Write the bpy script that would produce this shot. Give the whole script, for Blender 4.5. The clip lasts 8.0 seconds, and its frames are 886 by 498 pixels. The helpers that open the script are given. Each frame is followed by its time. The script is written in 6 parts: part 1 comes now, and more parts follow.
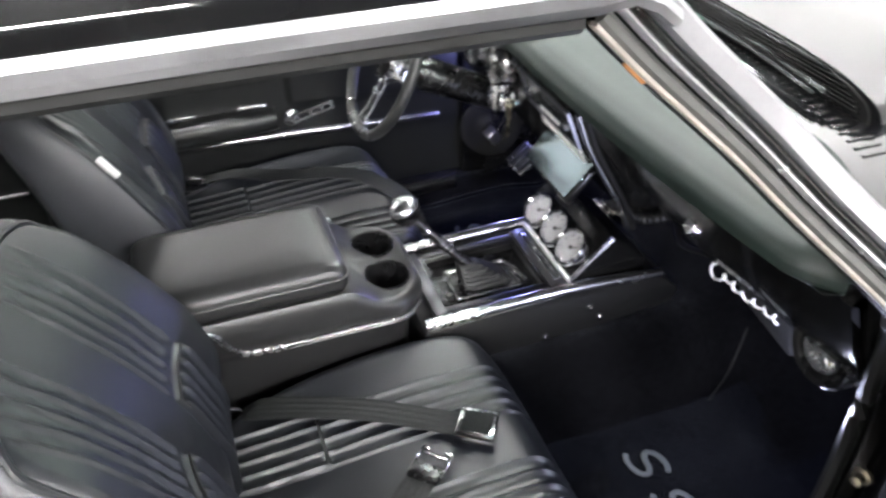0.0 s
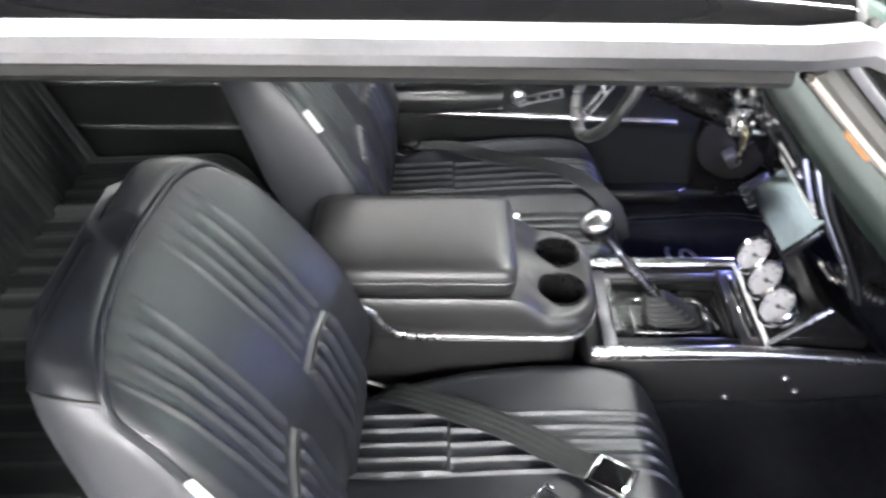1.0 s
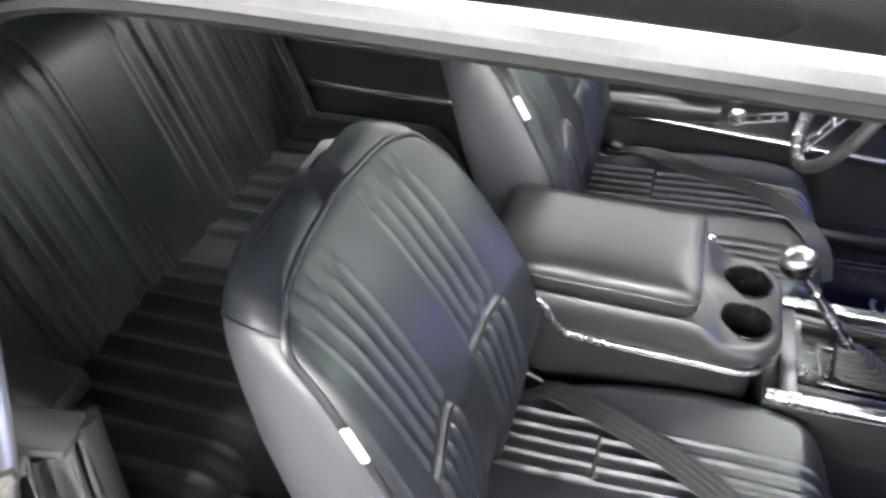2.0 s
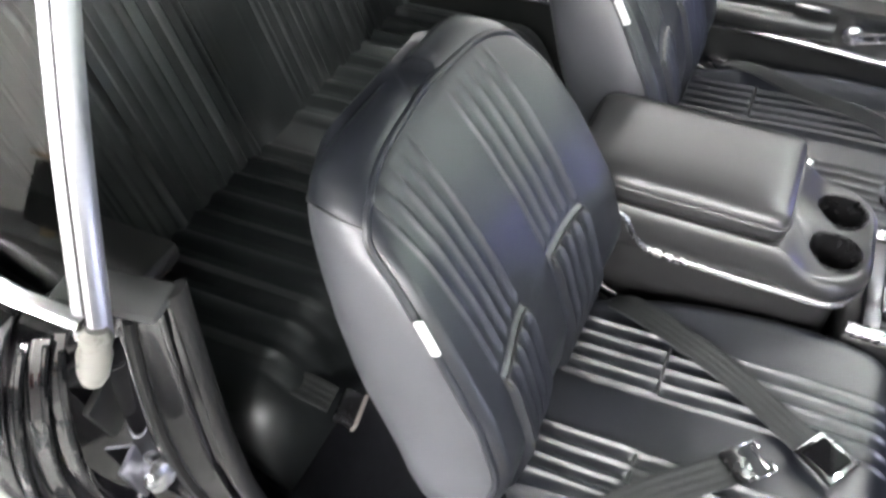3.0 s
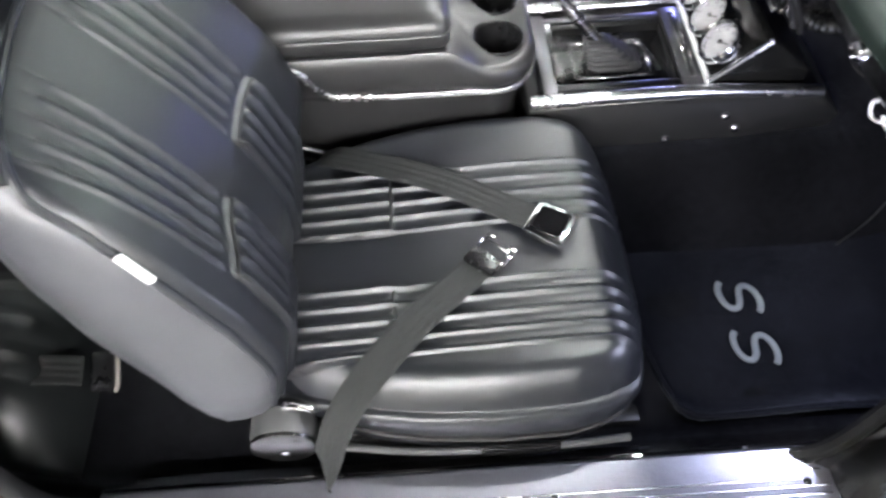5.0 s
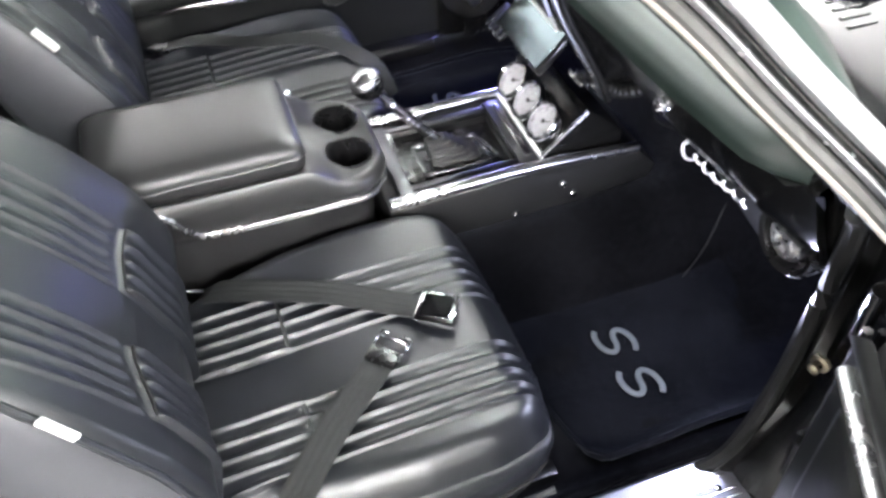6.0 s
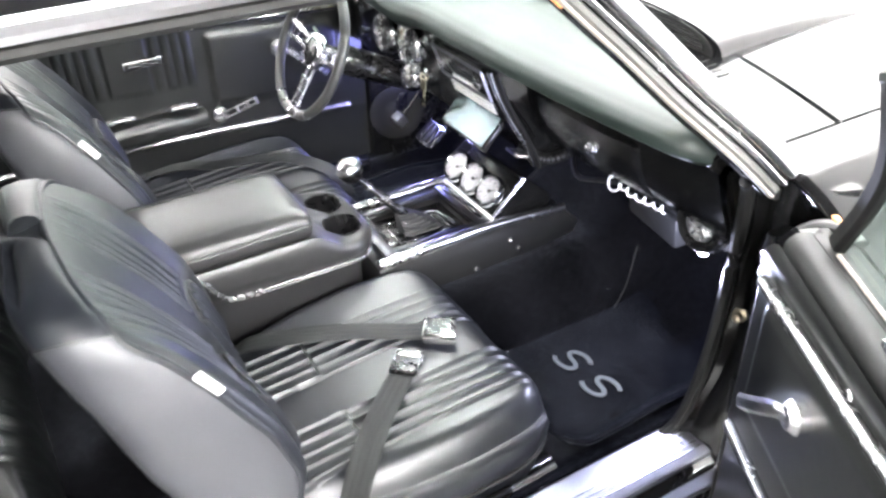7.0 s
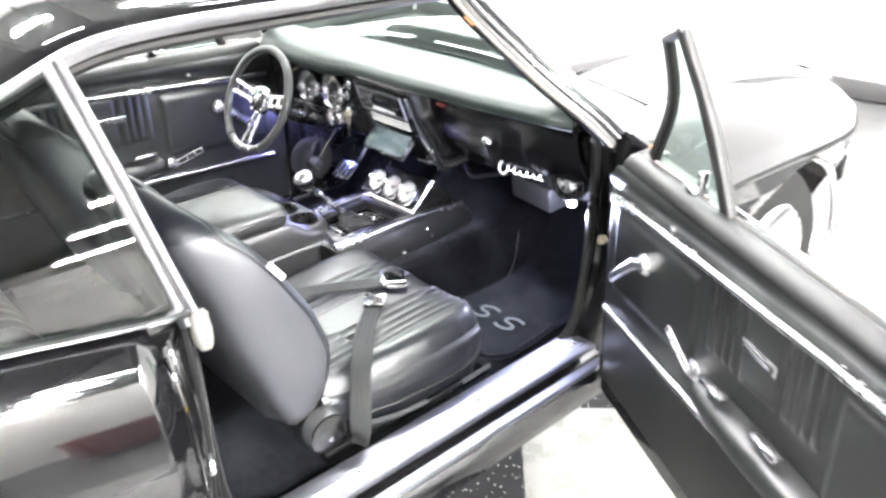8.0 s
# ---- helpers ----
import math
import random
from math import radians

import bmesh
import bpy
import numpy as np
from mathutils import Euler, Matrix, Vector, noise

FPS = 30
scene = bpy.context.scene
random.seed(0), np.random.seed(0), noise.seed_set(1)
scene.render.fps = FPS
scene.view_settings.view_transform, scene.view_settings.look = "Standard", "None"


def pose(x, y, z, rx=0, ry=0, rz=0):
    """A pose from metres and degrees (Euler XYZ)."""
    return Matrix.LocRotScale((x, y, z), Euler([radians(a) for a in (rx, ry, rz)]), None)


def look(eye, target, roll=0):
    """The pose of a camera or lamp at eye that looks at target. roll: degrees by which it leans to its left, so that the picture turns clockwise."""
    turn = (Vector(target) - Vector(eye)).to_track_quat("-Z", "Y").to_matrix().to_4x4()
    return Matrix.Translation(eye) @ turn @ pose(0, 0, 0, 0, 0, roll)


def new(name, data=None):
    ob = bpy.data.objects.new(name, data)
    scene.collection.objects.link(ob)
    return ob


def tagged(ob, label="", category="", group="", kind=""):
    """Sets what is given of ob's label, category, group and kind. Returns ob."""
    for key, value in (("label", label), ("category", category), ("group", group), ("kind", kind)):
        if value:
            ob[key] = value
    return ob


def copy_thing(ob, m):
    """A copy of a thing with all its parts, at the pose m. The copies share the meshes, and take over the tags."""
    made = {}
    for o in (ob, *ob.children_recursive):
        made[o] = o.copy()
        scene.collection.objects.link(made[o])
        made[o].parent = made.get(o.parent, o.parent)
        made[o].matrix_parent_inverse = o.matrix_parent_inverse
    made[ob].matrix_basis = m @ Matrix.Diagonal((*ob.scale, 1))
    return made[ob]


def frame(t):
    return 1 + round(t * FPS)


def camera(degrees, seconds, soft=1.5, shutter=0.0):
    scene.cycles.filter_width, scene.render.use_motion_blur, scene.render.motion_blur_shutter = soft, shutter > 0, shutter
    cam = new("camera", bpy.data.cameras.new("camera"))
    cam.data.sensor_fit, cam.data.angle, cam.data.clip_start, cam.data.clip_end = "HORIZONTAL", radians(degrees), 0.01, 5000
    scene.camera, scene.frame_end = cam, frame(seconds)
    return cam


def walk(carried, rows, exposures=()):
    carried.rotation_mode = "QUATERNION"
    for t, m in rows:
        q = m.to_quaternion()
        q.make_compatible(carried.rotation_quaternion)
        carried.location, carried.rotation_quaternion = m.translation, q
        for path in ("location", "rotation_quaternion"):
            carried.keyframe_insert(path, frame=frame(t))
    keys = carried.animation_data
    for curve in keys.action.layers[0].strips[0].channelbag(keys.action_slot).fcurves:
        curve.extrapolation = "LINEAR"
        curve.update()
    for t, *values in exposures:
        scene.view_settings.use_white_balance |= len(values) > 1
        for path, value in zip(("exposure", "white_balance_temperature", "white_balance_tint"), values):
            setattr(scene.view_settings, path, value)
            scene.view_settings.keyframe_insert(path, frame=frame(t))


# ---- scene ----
cam = camera(56.2, 8.0, soft=2.6, shutter=0.4)
PATH = [
    (0, (-0.278, -1.188, 1.528), (0.24, 0.341, 0.348), -1.6),
    (0.5, (-0.181, -1.125, 1.534), (0.026, 0.429, 0.292), -1.5),
    (1, (-0.167, -1.102, 1.515), (-0.209, 0.481, 0.294), -0.7),
    (1.5, (-0.166, -1.103, 1.518), (-0.454, 0.458, 0.301), -0.6),
    (3, (-0.176, -1.107, 1.515), (-0.758, 0.182, 0.101), 0.2),
    (3.5, (-0.176, -1.104, 1.498), (-0.649, 0.04, -0.073), 0.4),
    (4, (-0.14, -1.1, 1.481), (-0.455, 0.013, -0.15), -1.7),
    (5.5, (-0.127, -1.093, 1.502), (0.083, 0.139, -0.059), -2.2),
    (6, (-0.189, -1.152, 1.521), (0.233, 0.172, 0.082), -2.5),
    (6.5, (-0.334, -1.269, 1.533), (0.34, 0.123, 0.265), -2.2),
    (7, (-0.535, -1.422, 1.544), (0.28, 0.017, 0.42), -1.6),
    (7.5, (-0.787, -1.621, 1.553), (0.213, -0.215, 0.542), -1.2),
    (8, (-1.091, -1.826, 1.557), (0.104, -0.499, 0.656), -1.1),
]
walk(cam, [(t, look(eye, target, roll)) for t, eye, target, roll in PATH], [(0.0, 0.06), (0.5, 0.28), (1.0, 0.61), (1.5, 0.86), (3.0, 0.82), (4.0, 0.68), (5.5, 0.66), (6.0, 0.76), (6.5, 0.96), (7.0, 1.20), (7.5, 1.47), (8.0, 1.43)])
# ---- light: a bright showroom under strip lamps ----
world = bpy.data.worlds.new("world")
scene.world = world
world.use_nodes = True
world.node_tree.nodes["Background"].inputs["Color"].default_value = (0.9, 0.95, 1.0, 1)
world.node_tree.nodes["Background"].inputs["Strength"].default_value = 0.3


def lamp(name, kind, at, target, power, size, size_y=None, color=(1, 1, 1), label="", category="lamp"):
    d = bpy.data.lights.new(name, kind)
    d.energy, d.color = power, color
    if kind == "AREA":
        d.shape, d.size, d.size_y = "RECTANGLE", size, size_y or size
    else:
        d.shadow_soft_size = size
    ob = new(name, d)
    ob.matrix_basis = look(at, target)
    return ob


# footwell courtesy lamps under the dash
lamp("courtesy_lamp", "POINT", (0.462, -0.585, 0.655), (0.3, -0.6, 0.3), 4.7, 0.01, color=(0.70, 0.74, 1.0))
lamp("courtesy_lamp", "POINT", (0.47, 0.50, 0.66), (0.4, 0.5, 0.3), 2.0, 0.01, color=(0.32, 0.34, 1.0))
# ---- small builders ----
V = Vector


def thing(name, at, label, category, group="", kind=""):
    """An Empty at the base of a thing."""
    ob = new(name)
    ob.matrix_basis = Matrix.Translation(at)
    ob.empty_display_size = 0.05
    return tagged(ob, label, category, group, kind)


def part(name, bm, material, parent=None, label="", smooth=38, local=False):
    """Links a bmesh as one mesh object, in world places, under a thing or a part."""
    bmesh.ops.recalc_face_normals(bm, faces=bm.faces)
    me = bpy.data.meshes.new(name)
    bm.to_mesh(me)
    bm.free()
    me.materials.append(material)
    me.shade_smooth()
    me.set_sharp_from_angle(angle=radians(smooth))
    ob = new(name, me)
    if parent is not None:
        ob.parent = parent
        if parent.data is None and not local:
            ob.matrix_parent_inverse = parent.matrix_basis.inverted()
    if label:
        ob["label"] = label
    return ob


def box(bm, c, s, r=None, bev=0.0, seg=2):
    """A box of size s round c, turned by r, with rounded edges."""
    m = Matrix.Translation(c) @ (r or Matrix()) @ Matrix.Diagonal((*s, 1))
    got = bmesh.ops.create_cube(bm, size=1, matrix=m)
    if bev:
        es = list({e for v in got["verts"] for e in v.link_edges})
        bmesh.ops.bevel(bm, geom=es, offset=bev, segments=seg, affect="EDGES", profile=0.5)
    return bm


def loft(bm, rings, ring=True, cap=True, closed=False):
    """Skins rows of points."""
    vs = [[bm.verts.new(p) for p in r] for r in rings]
    n = len(vs[0])
    for a, b in zip(vs, vs[1:] + ([vs[0]] if closed else [])):
        for i in range(n if ring else n - 1):
            j = (i + 1) % n
            bm.faces.new((a[i], a[j], b[j], b[i]))
    if cap and ring and not closed:
        bm.faces.new(vs[0])
        bm.faces.new(vs[-1])
    return bm


def grid(bm, f, nu, nv):
    return loft(bm, [[f(i / nu, j / nv) for j in range(nv + 1)] for i in range(nu + 1)], ring=False)


def curve(pts, n=8, closed=False):
    """A smooth line through points."""
    pts = [V(p) for p in pts]
    k, out = len(pts), []
    for i in range(k if closed else k - 1):
        if closed:
            a, b, c, d = (pts[(i + j) % k] for j in (-1, 0, 1, 2))
        else:
            a, b, c, d = pts[max(i - 1, 0)], pts[i], pts[i + 1], pts[min(i + 2, k - 1)]
        for j in range(n):
            t = j / n
            out.append(0.5 * ((2 * b) + (c - a) * t + (2 * a - 5 * b + 4 * c - d) * t * t + (3 * b - a - 3 * c + d) * t ** 3))
    return out if closed else out + [pts[-1]]


def sweep(bm, pts, section, up=(0, 0, 1), closed=False, scale=None):
    """Draws a section (side, up) along a line."""
    pts, up, rings, k = [V(p) for p in pts], V(up), [], len(pts)
    for i, p in enumerate(pts):
        t = pts[(i + 1) % k] - pts[i - 1] if closed else pts[min(i + 1, k - 1)] - pts[max(i - 1, 0)]
        t.normalize()
        s = t.cross(up)
        s = s.normalized() if s.length > 1e-4 else t.orthogonal().normalized()
        n = s.cross(t)
        q = scale[i] if scale else 1
        rings.append([p + s * (a * q) + n * (b * q) for a, b in section])
    return loft(bm, rings, closed=closed)


def disc(r, n=10, flat=1.0):
    return [(r * math.cos(2 * math.pi * i / n), flat * r * math.sin(2 * math.pi * i / n)) for i in range(n)]


def rect(w, h, r=0.0):
    """A flat section, w wide and h thick, with cut corners."""
    w, h = w / 2, h / 2
    r = r or min(w, h) * 0.5
    return [(-w, -h + r), (-w + r, -h), (w - r, -h), (w, -h + r), (w, h - r), (w - r, h), (-w + r, h), (-w, h - r)]


def tube(bm, pts, r, n=10, up=(0, 0, 1), closed=False, scale=None):
    return sweep(bm, pts, disc(r, n), up, closed, scale)


def lathe(bm, profile, m=None, n=28, cap=True):
    """Turns a profile of (radius, height) about the z axis of the pose m."""
    m = m or Matrix()
    rings = [[m @ V((r * math.cos(2 * math.pi * i / n), r * math.sin(2 * math.pi * i / n), h)) for i in range(n)] for r, h in profile]
    return loft(bm, rings, cap=cap)


def facing(at, way, up=(0, 0, 1)):
    """A pose at a place whose z axis points along way."""
    z = V(way).normalized()
    x = V(up).cross(z)
    x = x.normalized() if x.length > 1e-4 else z.orthogonal().normalized()
    y = z.cross(x)
    m = Matrix((x, y, z)).transposed().to_4x4()
    m.translation = V(at)
    return m


def prism(bm, outline, y0, y1, bev=0.0, axis="y"):
    """A side outline (x, z) given thickness from y0 to y1."""
    def p(a, b, c):
        return (a, c, b) if axis == "y" else (c, a, b) if axis == "x" else (a, b, c)
    rings = [[p(a, b, c) for a, b in outline] for c in (y0, y1)]
    before = set(bm.edges)
    loft(bm, rings)
    if bev:
        es = [e for e in bm.edges if e not in before]
        bmesh.ops.bevel(bm, geom=es, offset=bev, segments=2, affect="EDGES", profile=0.5)
    return bm


def lerp(a, b, t):
    return a + (b - a) * t


def along(table, t):
    """Reads a smooth value from a short table of (t, value)."""
    if t <= table[0][0]:
        return table[0][1]
    for (a, p), (b, q) in zip(table, table[1:]):
        if t <= b:
            return lerp(p, q, (t - a) / (b - a))
    return table[-1][1]


def ease(a, b, t):
    t = min(max((t - a) / (b - a), 0), 1)
    return t * t * (3 - 2 * t)


# ---- materials ----
def mat(name, color, rough=0.5, metal=0.0, vary=0.25, vscale=6.0, bump=0.0, bscale=300.0, kind="noise", coat=0.0, spec=0.5, rvary=0.12, emit=None, other=None, sharp=0.0, sheen=0.0):
    """A surface with colour wear at two scales, uneven gloss and fine relief."""
    m = bpy.data.materials.new(name)
    m.use_nodes = True
    nt = m.node_tree
    b = nt.nodes["Principled BSDF"]
    N, L = nt.nodes.new, nt.links.new
    co = N("ShaderNodeTexCoord")
    n1, n2 = N("ShaderNodeTexNoise"), N("ShaderNodeTexNoise")
    n1.inputs["Scale"].default_value, n2.inputs["Scale"].default_value = vscale, vscale * 14
    n1.inputs["Detail"].default_value, n2.inputs["Detail"].default_value = 5, 3
    L(co.outputs["Object"], n1.inputs["Vector"])
    L(co.outputs["Object"], n2.inputs["Vector"])
    add = N("ShaderNodeMath")
    add.operation = "MULTIPLY_ADD"
    add.inputs[1].default_value = 0.65
    half = N("ShaderNodeMath")
    half.operation = "MULTIPLY"
    half.inputs[1].default_value = 0.35
    L(n2.outputs["Fac"], half.inputs[0])
    L(n1.outputs["Fac"], add.inputs[0])
    L(half.outputs[0], add.inputs[2])
    tone = add
    if sharp:
        tone = N("ShaderNodeMapRange")
        tone.inputs["From Min"].default_value, tone.inputs["From Max"].default_value = 0.5 - 0.5 / sharp, 0.5 + 0.5 / sharp
        L(add.outputs[0], tone.inputs["Value"])
    mix = N("ShaderNodeMix")
    mix.data_type = "RGBA"
    lo, hi = [c * (1 - vary) for c in (other or color)], [min(c * (1 + vary), 1) for c in color]
    mix.inputs["A"].default_value, mix.inputs["B"].default_value = (*lo, 1), (*hi, 1)
    L(tone.outputs[0], mix.inputs["Factor"])
    L(mix.outputs["Result"], b.inputs["Base Color"])
    rr = N("ShaderNodeMapRange")
    rr.inputs["To Min"].default_value, rr.inputs["To Max"].default_value = max(rough - rvary, 0.02), min(rough + rvary, 1)
    L(add.outputs[0], rr.inputs["Value"])
    L(rr.outputs["Result"], b.inputs["Roughness"])
    b.inputs["Metallic"].default_value = metal
    b.inputs["Specular IOR Level"].default_value = spec
    b.inputs["Coat Weight"].default_value = coat
    b.inputs["Coat Roughness"].default_value = 0.04
    if bump:
        t = N("ShaderNodeTexVoronoi" if kind == "voronoi" else "ShaderNodeTexNoise")
        t.inputs["Scale"].default_value = bscale
        L(co.outputs["Object"], t.inputs["Vector"])
        bp = N("ShaderNodeBump")
        bp.inputs["Strength"].default_value, bp.inputs["Distance"].default_value = bump, 0.001
        L(t.outputs["Distance" if kind == "voronoi" else "Fac"], bp.inputs["Height"])
        L(bp.outputs["Normal"], b.inputs["Normal"])
    if sheen:
        b.inputs["Sheen Roughness"].default_value = 0.4
        sw = N("ShaderNodeMapRange")
        sw.inputs["To Min"].default_value, sw.inputs["To Max"].default_value = 0.2 * sheen, 1.9 * sheen
        L(tone.outputs[0], sw.inputs["Value"])
        L(sw.outputs["Result"], b.inputs["Sheen Weight"])
        b.inputs["Sheen Tint"].default_value = (0.80, 0.85, 1.0, 1)
    if emit:
        b.inputs["Emission Color"].default_value, b.inputs["Emission Strength"].default_value = (*emit[0], 1), emit[1]
    return m


VINYL = mat("black_vinyl", (0.0072, 0.0078, 0.0122), 0.385, bump=0.05, bscale=700, kind="voronoi", vary=0.2, vscale=4, sharp=2.0, other=(0.0066, 0.0084, 0.0084), spec=0.54)
VINYL_SMOOTH = mat("smooth_vinyl", (0.0165, 0.0165, 0.0170), 0.38, bump=0.06, bscale=700, kind="voronoi")
PANEL = mat("door_panel_vinyl", (0.0090, 0.0096, 0.0095), 0.37, bump=0.06, bscale=800, kind="voronoi")
ROLL = mat("soft_black_vinyl", (0.009, 0.0092, 0.0092), 0.5, spec=0.28, bump=0.06, bscale=800, kind="voronoi")
REAR = mat("rear_bench_vinyl", (0.0085, 0.0100, 0.0102), 0.37, bump=0.05, bscale=700, kind="voronoi", vary=0.25, vscale=4, spec=0.5)
# black vinyl; the green windshield reflection is mixed into its colour
DASH = mat("dash_vinyl_green_cast", (0.0075, 0.013, 0.011), 0.50, spec=0.32, bump=0.08, bscale=900, kind="voronoi")
PLASTIC = mat("black_plastic", (0.006, 0.006, 0.0065), 0.27)
SATIN = mat("satin_black_metal", (0.0045, 0.0045, 0.0045), 0.22, rvary=0.07, bump=0.03, bscale=40, spec=0.6)
GLOSS = mat("gloss_black_paint", (0.004, 0.004, 0.0045), 0.06, coat=0.3, rvary=0.04, bump=0.02, bscale=60)
CHROME = mat("chrome", (0.82, 0.82, 0.84), 0.10, metal=1.0, vary=0.06, rvary=0.06)
ALU = mat("brushed_aluminium", (0.32, 0.32, 0.36), 0.37, metal=1.0, vary=0.12, bump=0.15, bscale=160)
SILL = mat("anodised_sill_metal", (0.30, 0.30, 0.345), 0.42, metal=1.0, vary=0.3, vscale=14, rvary=0.16, bump=0.30, bscale=90)
DARKALU = mat("dark_brushed_metal", (0.085, 0.085, 0.092), 0.36, metal=1.0, vary=0.2, bump=0.15, bscale=160)
CARPET = mat("black_carpet", (0.0024, 0.0024, 0.0030), 0.95, sheen=0.15, vary=0.75, vscale=5, sharp=3.0, bump=1.0, bscale=1100, spec=0.03)
MAT = mat("floor_mat_pile", (0.0022, 0.0025, 0.0042), 0.95, sheen=0.15, vary=0.5, vscale=7, sharp=2.5, bump=1.0, bscale=1300, spec=0.03)
CONSOLE = mat("console_black_paint", (0.008, 0.008, 0.0082), 0.36, rvary=0.08, bump=0.03, bscale=60)
RUBBER = mat("black_rubber", (0.0045, 0.0045, 0.0045), 0.5, vary=0.3, spec=0.28)
POST = mat("grey_post_trim", (0.060, 0.060, 0.058), 0.38, vary=0.25)
CAPGREY = mat("grey_belt_cap", (0.030, 0.031, 0.031), 0.45, vary=0.3)
SEAL = mat("weatherstrip", (0.007, 0.007, 0.007), 0.5, vary=0.3)
WEB = mat("belt_webbing", (0.012, 0.013, 0.013), 0.6, bump=0.6, bscale=1500, spec=0.3)
THREAD = mat("grey_thread", (0.115, 0.128, 0.138), 0.8, bump=0.8, bscale=1500)
WHITE = mat("white_plastic", (0.8, 0.8, 0.78), 0.4, vary=0.06)
TAGWHITE = mat("white_enamel", (0.82, 0.82, 0.82), 0.35, vary=0.05)
DIAL = mat("dial_face", (0.40, 0.40, 0.42), 0.4, vary=0.08)
DARKDIAL = mat("dark_dial", (0.02, 0.02, 0.022), 0.3)
SCREEN = mat("dark_screen", (0.02, 0.024, 0.026), 0.24, coat=0.4, vary=0.1, rvary=0.05)
BRIGHT = mat("satin_bright_metal", (0.78, 0.78, 0.80), 0.26, metal=1.0, vary=0.06, rvary=0.08)
RAILMET = mat("weathered_bright_rail", (0.37, 0.37, 0.385), 0.33, metal=1.0, vary=0.22, vscale=9, rvary=0.1, bump=0.05, bscale=80)
GRIP = mat("wheel_grip", (0.022, 0.023, 0.023), 0.42, bump=0.2, bscale=700, kind="voronoi")
HEATER = mat("grey_heater_plastic", (0.016, 0.016, 0.017), 0.45)
COVER = mat("grey_hinge_plastic", (0.045, 0.046, 0.047), 0.42, vary=0.2)
SILVERSCREEN = mat("silvered_screen", (0.10, 0.125, 0.135), 0.18, metal=1.0, vary=0.06, rvary=0.05)
OAK = mat("worn_plywood", (0.42, 0.27, 0.13), 0.6, vary=0.4)
YELLOW = mat("yellow_plastic", (0.75, 0.55, 0.05), 0.45)
# chrome trim whose bright reflection is put into a pale non-metal colour
SILVER = mat("pale_chrome_shine", (0.85, 0.85, 0.86), 0.30, metal=0.0, vary=0.08)
DARKRED = mat("dark_red_enamel", (0.12, 0.014, 0.012), 0.4)
RED = mat("red_enamel", (0.30, 0.03, 0.022), 0.35)
BRASS = mat("brass_key", (0.50, 0.44, 0.32), 0.3, metal=1.0)
WALL = mat("white_wall_paint", (0.8, 0.8, 0.8), 0.7, vary=0.04, vscale=1.5)
BASEB = mat("black_baseboard", (0.03, 0.03, 0.03), 0.5)
CEIL = mat("dark_metal_ceiling", (0.10, 0.105, 0.10), 0.6, vary=0.3)
TILE_W = mat("white_floor_tile", (0.24, 0.24, 0.232), 0.28, vary=0.22, vscale=9, sharp=2.0, rvary=0.08)
TILE_B = mat("black_floor_tile", (0.03, 0.03, 0.032), 0.2, vary=0.4, vscale=8)
LAMP = mat("lamp_diffuser", (0.9, 0.9, 0.9), 0.5, vary=0.02, emit=((1.0, 0.985, 0.98), 360.0))
LED = mat("led_lens", (0.9, 0.9, 0.95), 0.3, vary=0.02, emit=((0.8, 0.87, 1.0), 60.0))
TYRE = mat("tyre_rubber", (0.012, 0.012, 0.012), 0.8, spec=0.15)
BEIGE = mat("aged_trim", (0.25, 0.225, 0.205), 0.5, vary=0.3)
# the seats' black vinyl, with light from the open door side in its colour
VINYL_LIT_SIDE = mat("side_lit_vinyl", (0.038, 0.039, 0.044), 0.42, bump=0.15, bscale=900, kind="voronoi", vary=0.15)
CREAM = mat("aged_cream_plastic", (0.11, 0.108, 0.098), 0.3, vary=0.35, vscale=60)
ORANGE = mat("rust_primer", (0.45, 0.2, 0.08), 0.7)


def flecked(m, color, scale, cover):
    """Scatters pale flecks over a surface."""
    nt = m.node_tree
    b = nt.nodes["Principled BSDF"]
    src = b.inputs["Base Color"].links[0].from_socket
    co, vo, cmp_, mix = (nt.nodes.new("ShaderNode" + k) for k in ("TexCoord", "TexVoronoi", "Math", "Mix"))
    vo.inputs["Scale"].default_value = scale
    nt.links.new(co.outputs["Object"], vo.inputs["Vector"])
    cmp_.operation = "LESS_THAN"
    cmp_.inputs[1].default_value = cover
    nt.links.new(vo.outputs["Distance"], cmp_.inputs[0])
    mix.data_type = "RGBA"
    mix.inputs["B"].default_value = (*color, 1)
    nt.links.new(cmp_.outputs[0], mix.inputs["Factor"])
    nt.links.new(src, mix.inputs["A"])
    nt.links.new(mix.outputs["Result"], b.inputs["Base Color"])


flecked(TILE_B, (0.55, 0.55, 0.52), 60, 0.16)


def glass(name, color, rough=0.0, gloss=0.0):
    m = bpy.data.materials.new(name)
    m.use_nodes = True
    nt = m.node_tree
    nt.nodes.clear()
    out, tr, gl, mx, fr = (nt.nodes.new("ShaderNode" + k) for k in ("OutputMaterial", "BsdfTransparent", "BsdfGlossy", "MixShader", "Fresnel"))
    tr.inputs["Color"].default_value = (*color, 1)
    gl.inputs["Roughness"].default_value = rough
    fr.inputs["IOR"].default_value = 1.5
    if gloss:
        mx.inputs[0].default_value = gloss
    else:
        nt.links.new(fr.outputs[0], mx.inputs[0])
    nt.links.new(tr.outputs[0], mx.inputs[1])
    nt.links.new(gl.outputs[0], mx.inputs[2])
    nt.links.new(mx.outputs[0], out.inputs["Surface"])
    return m


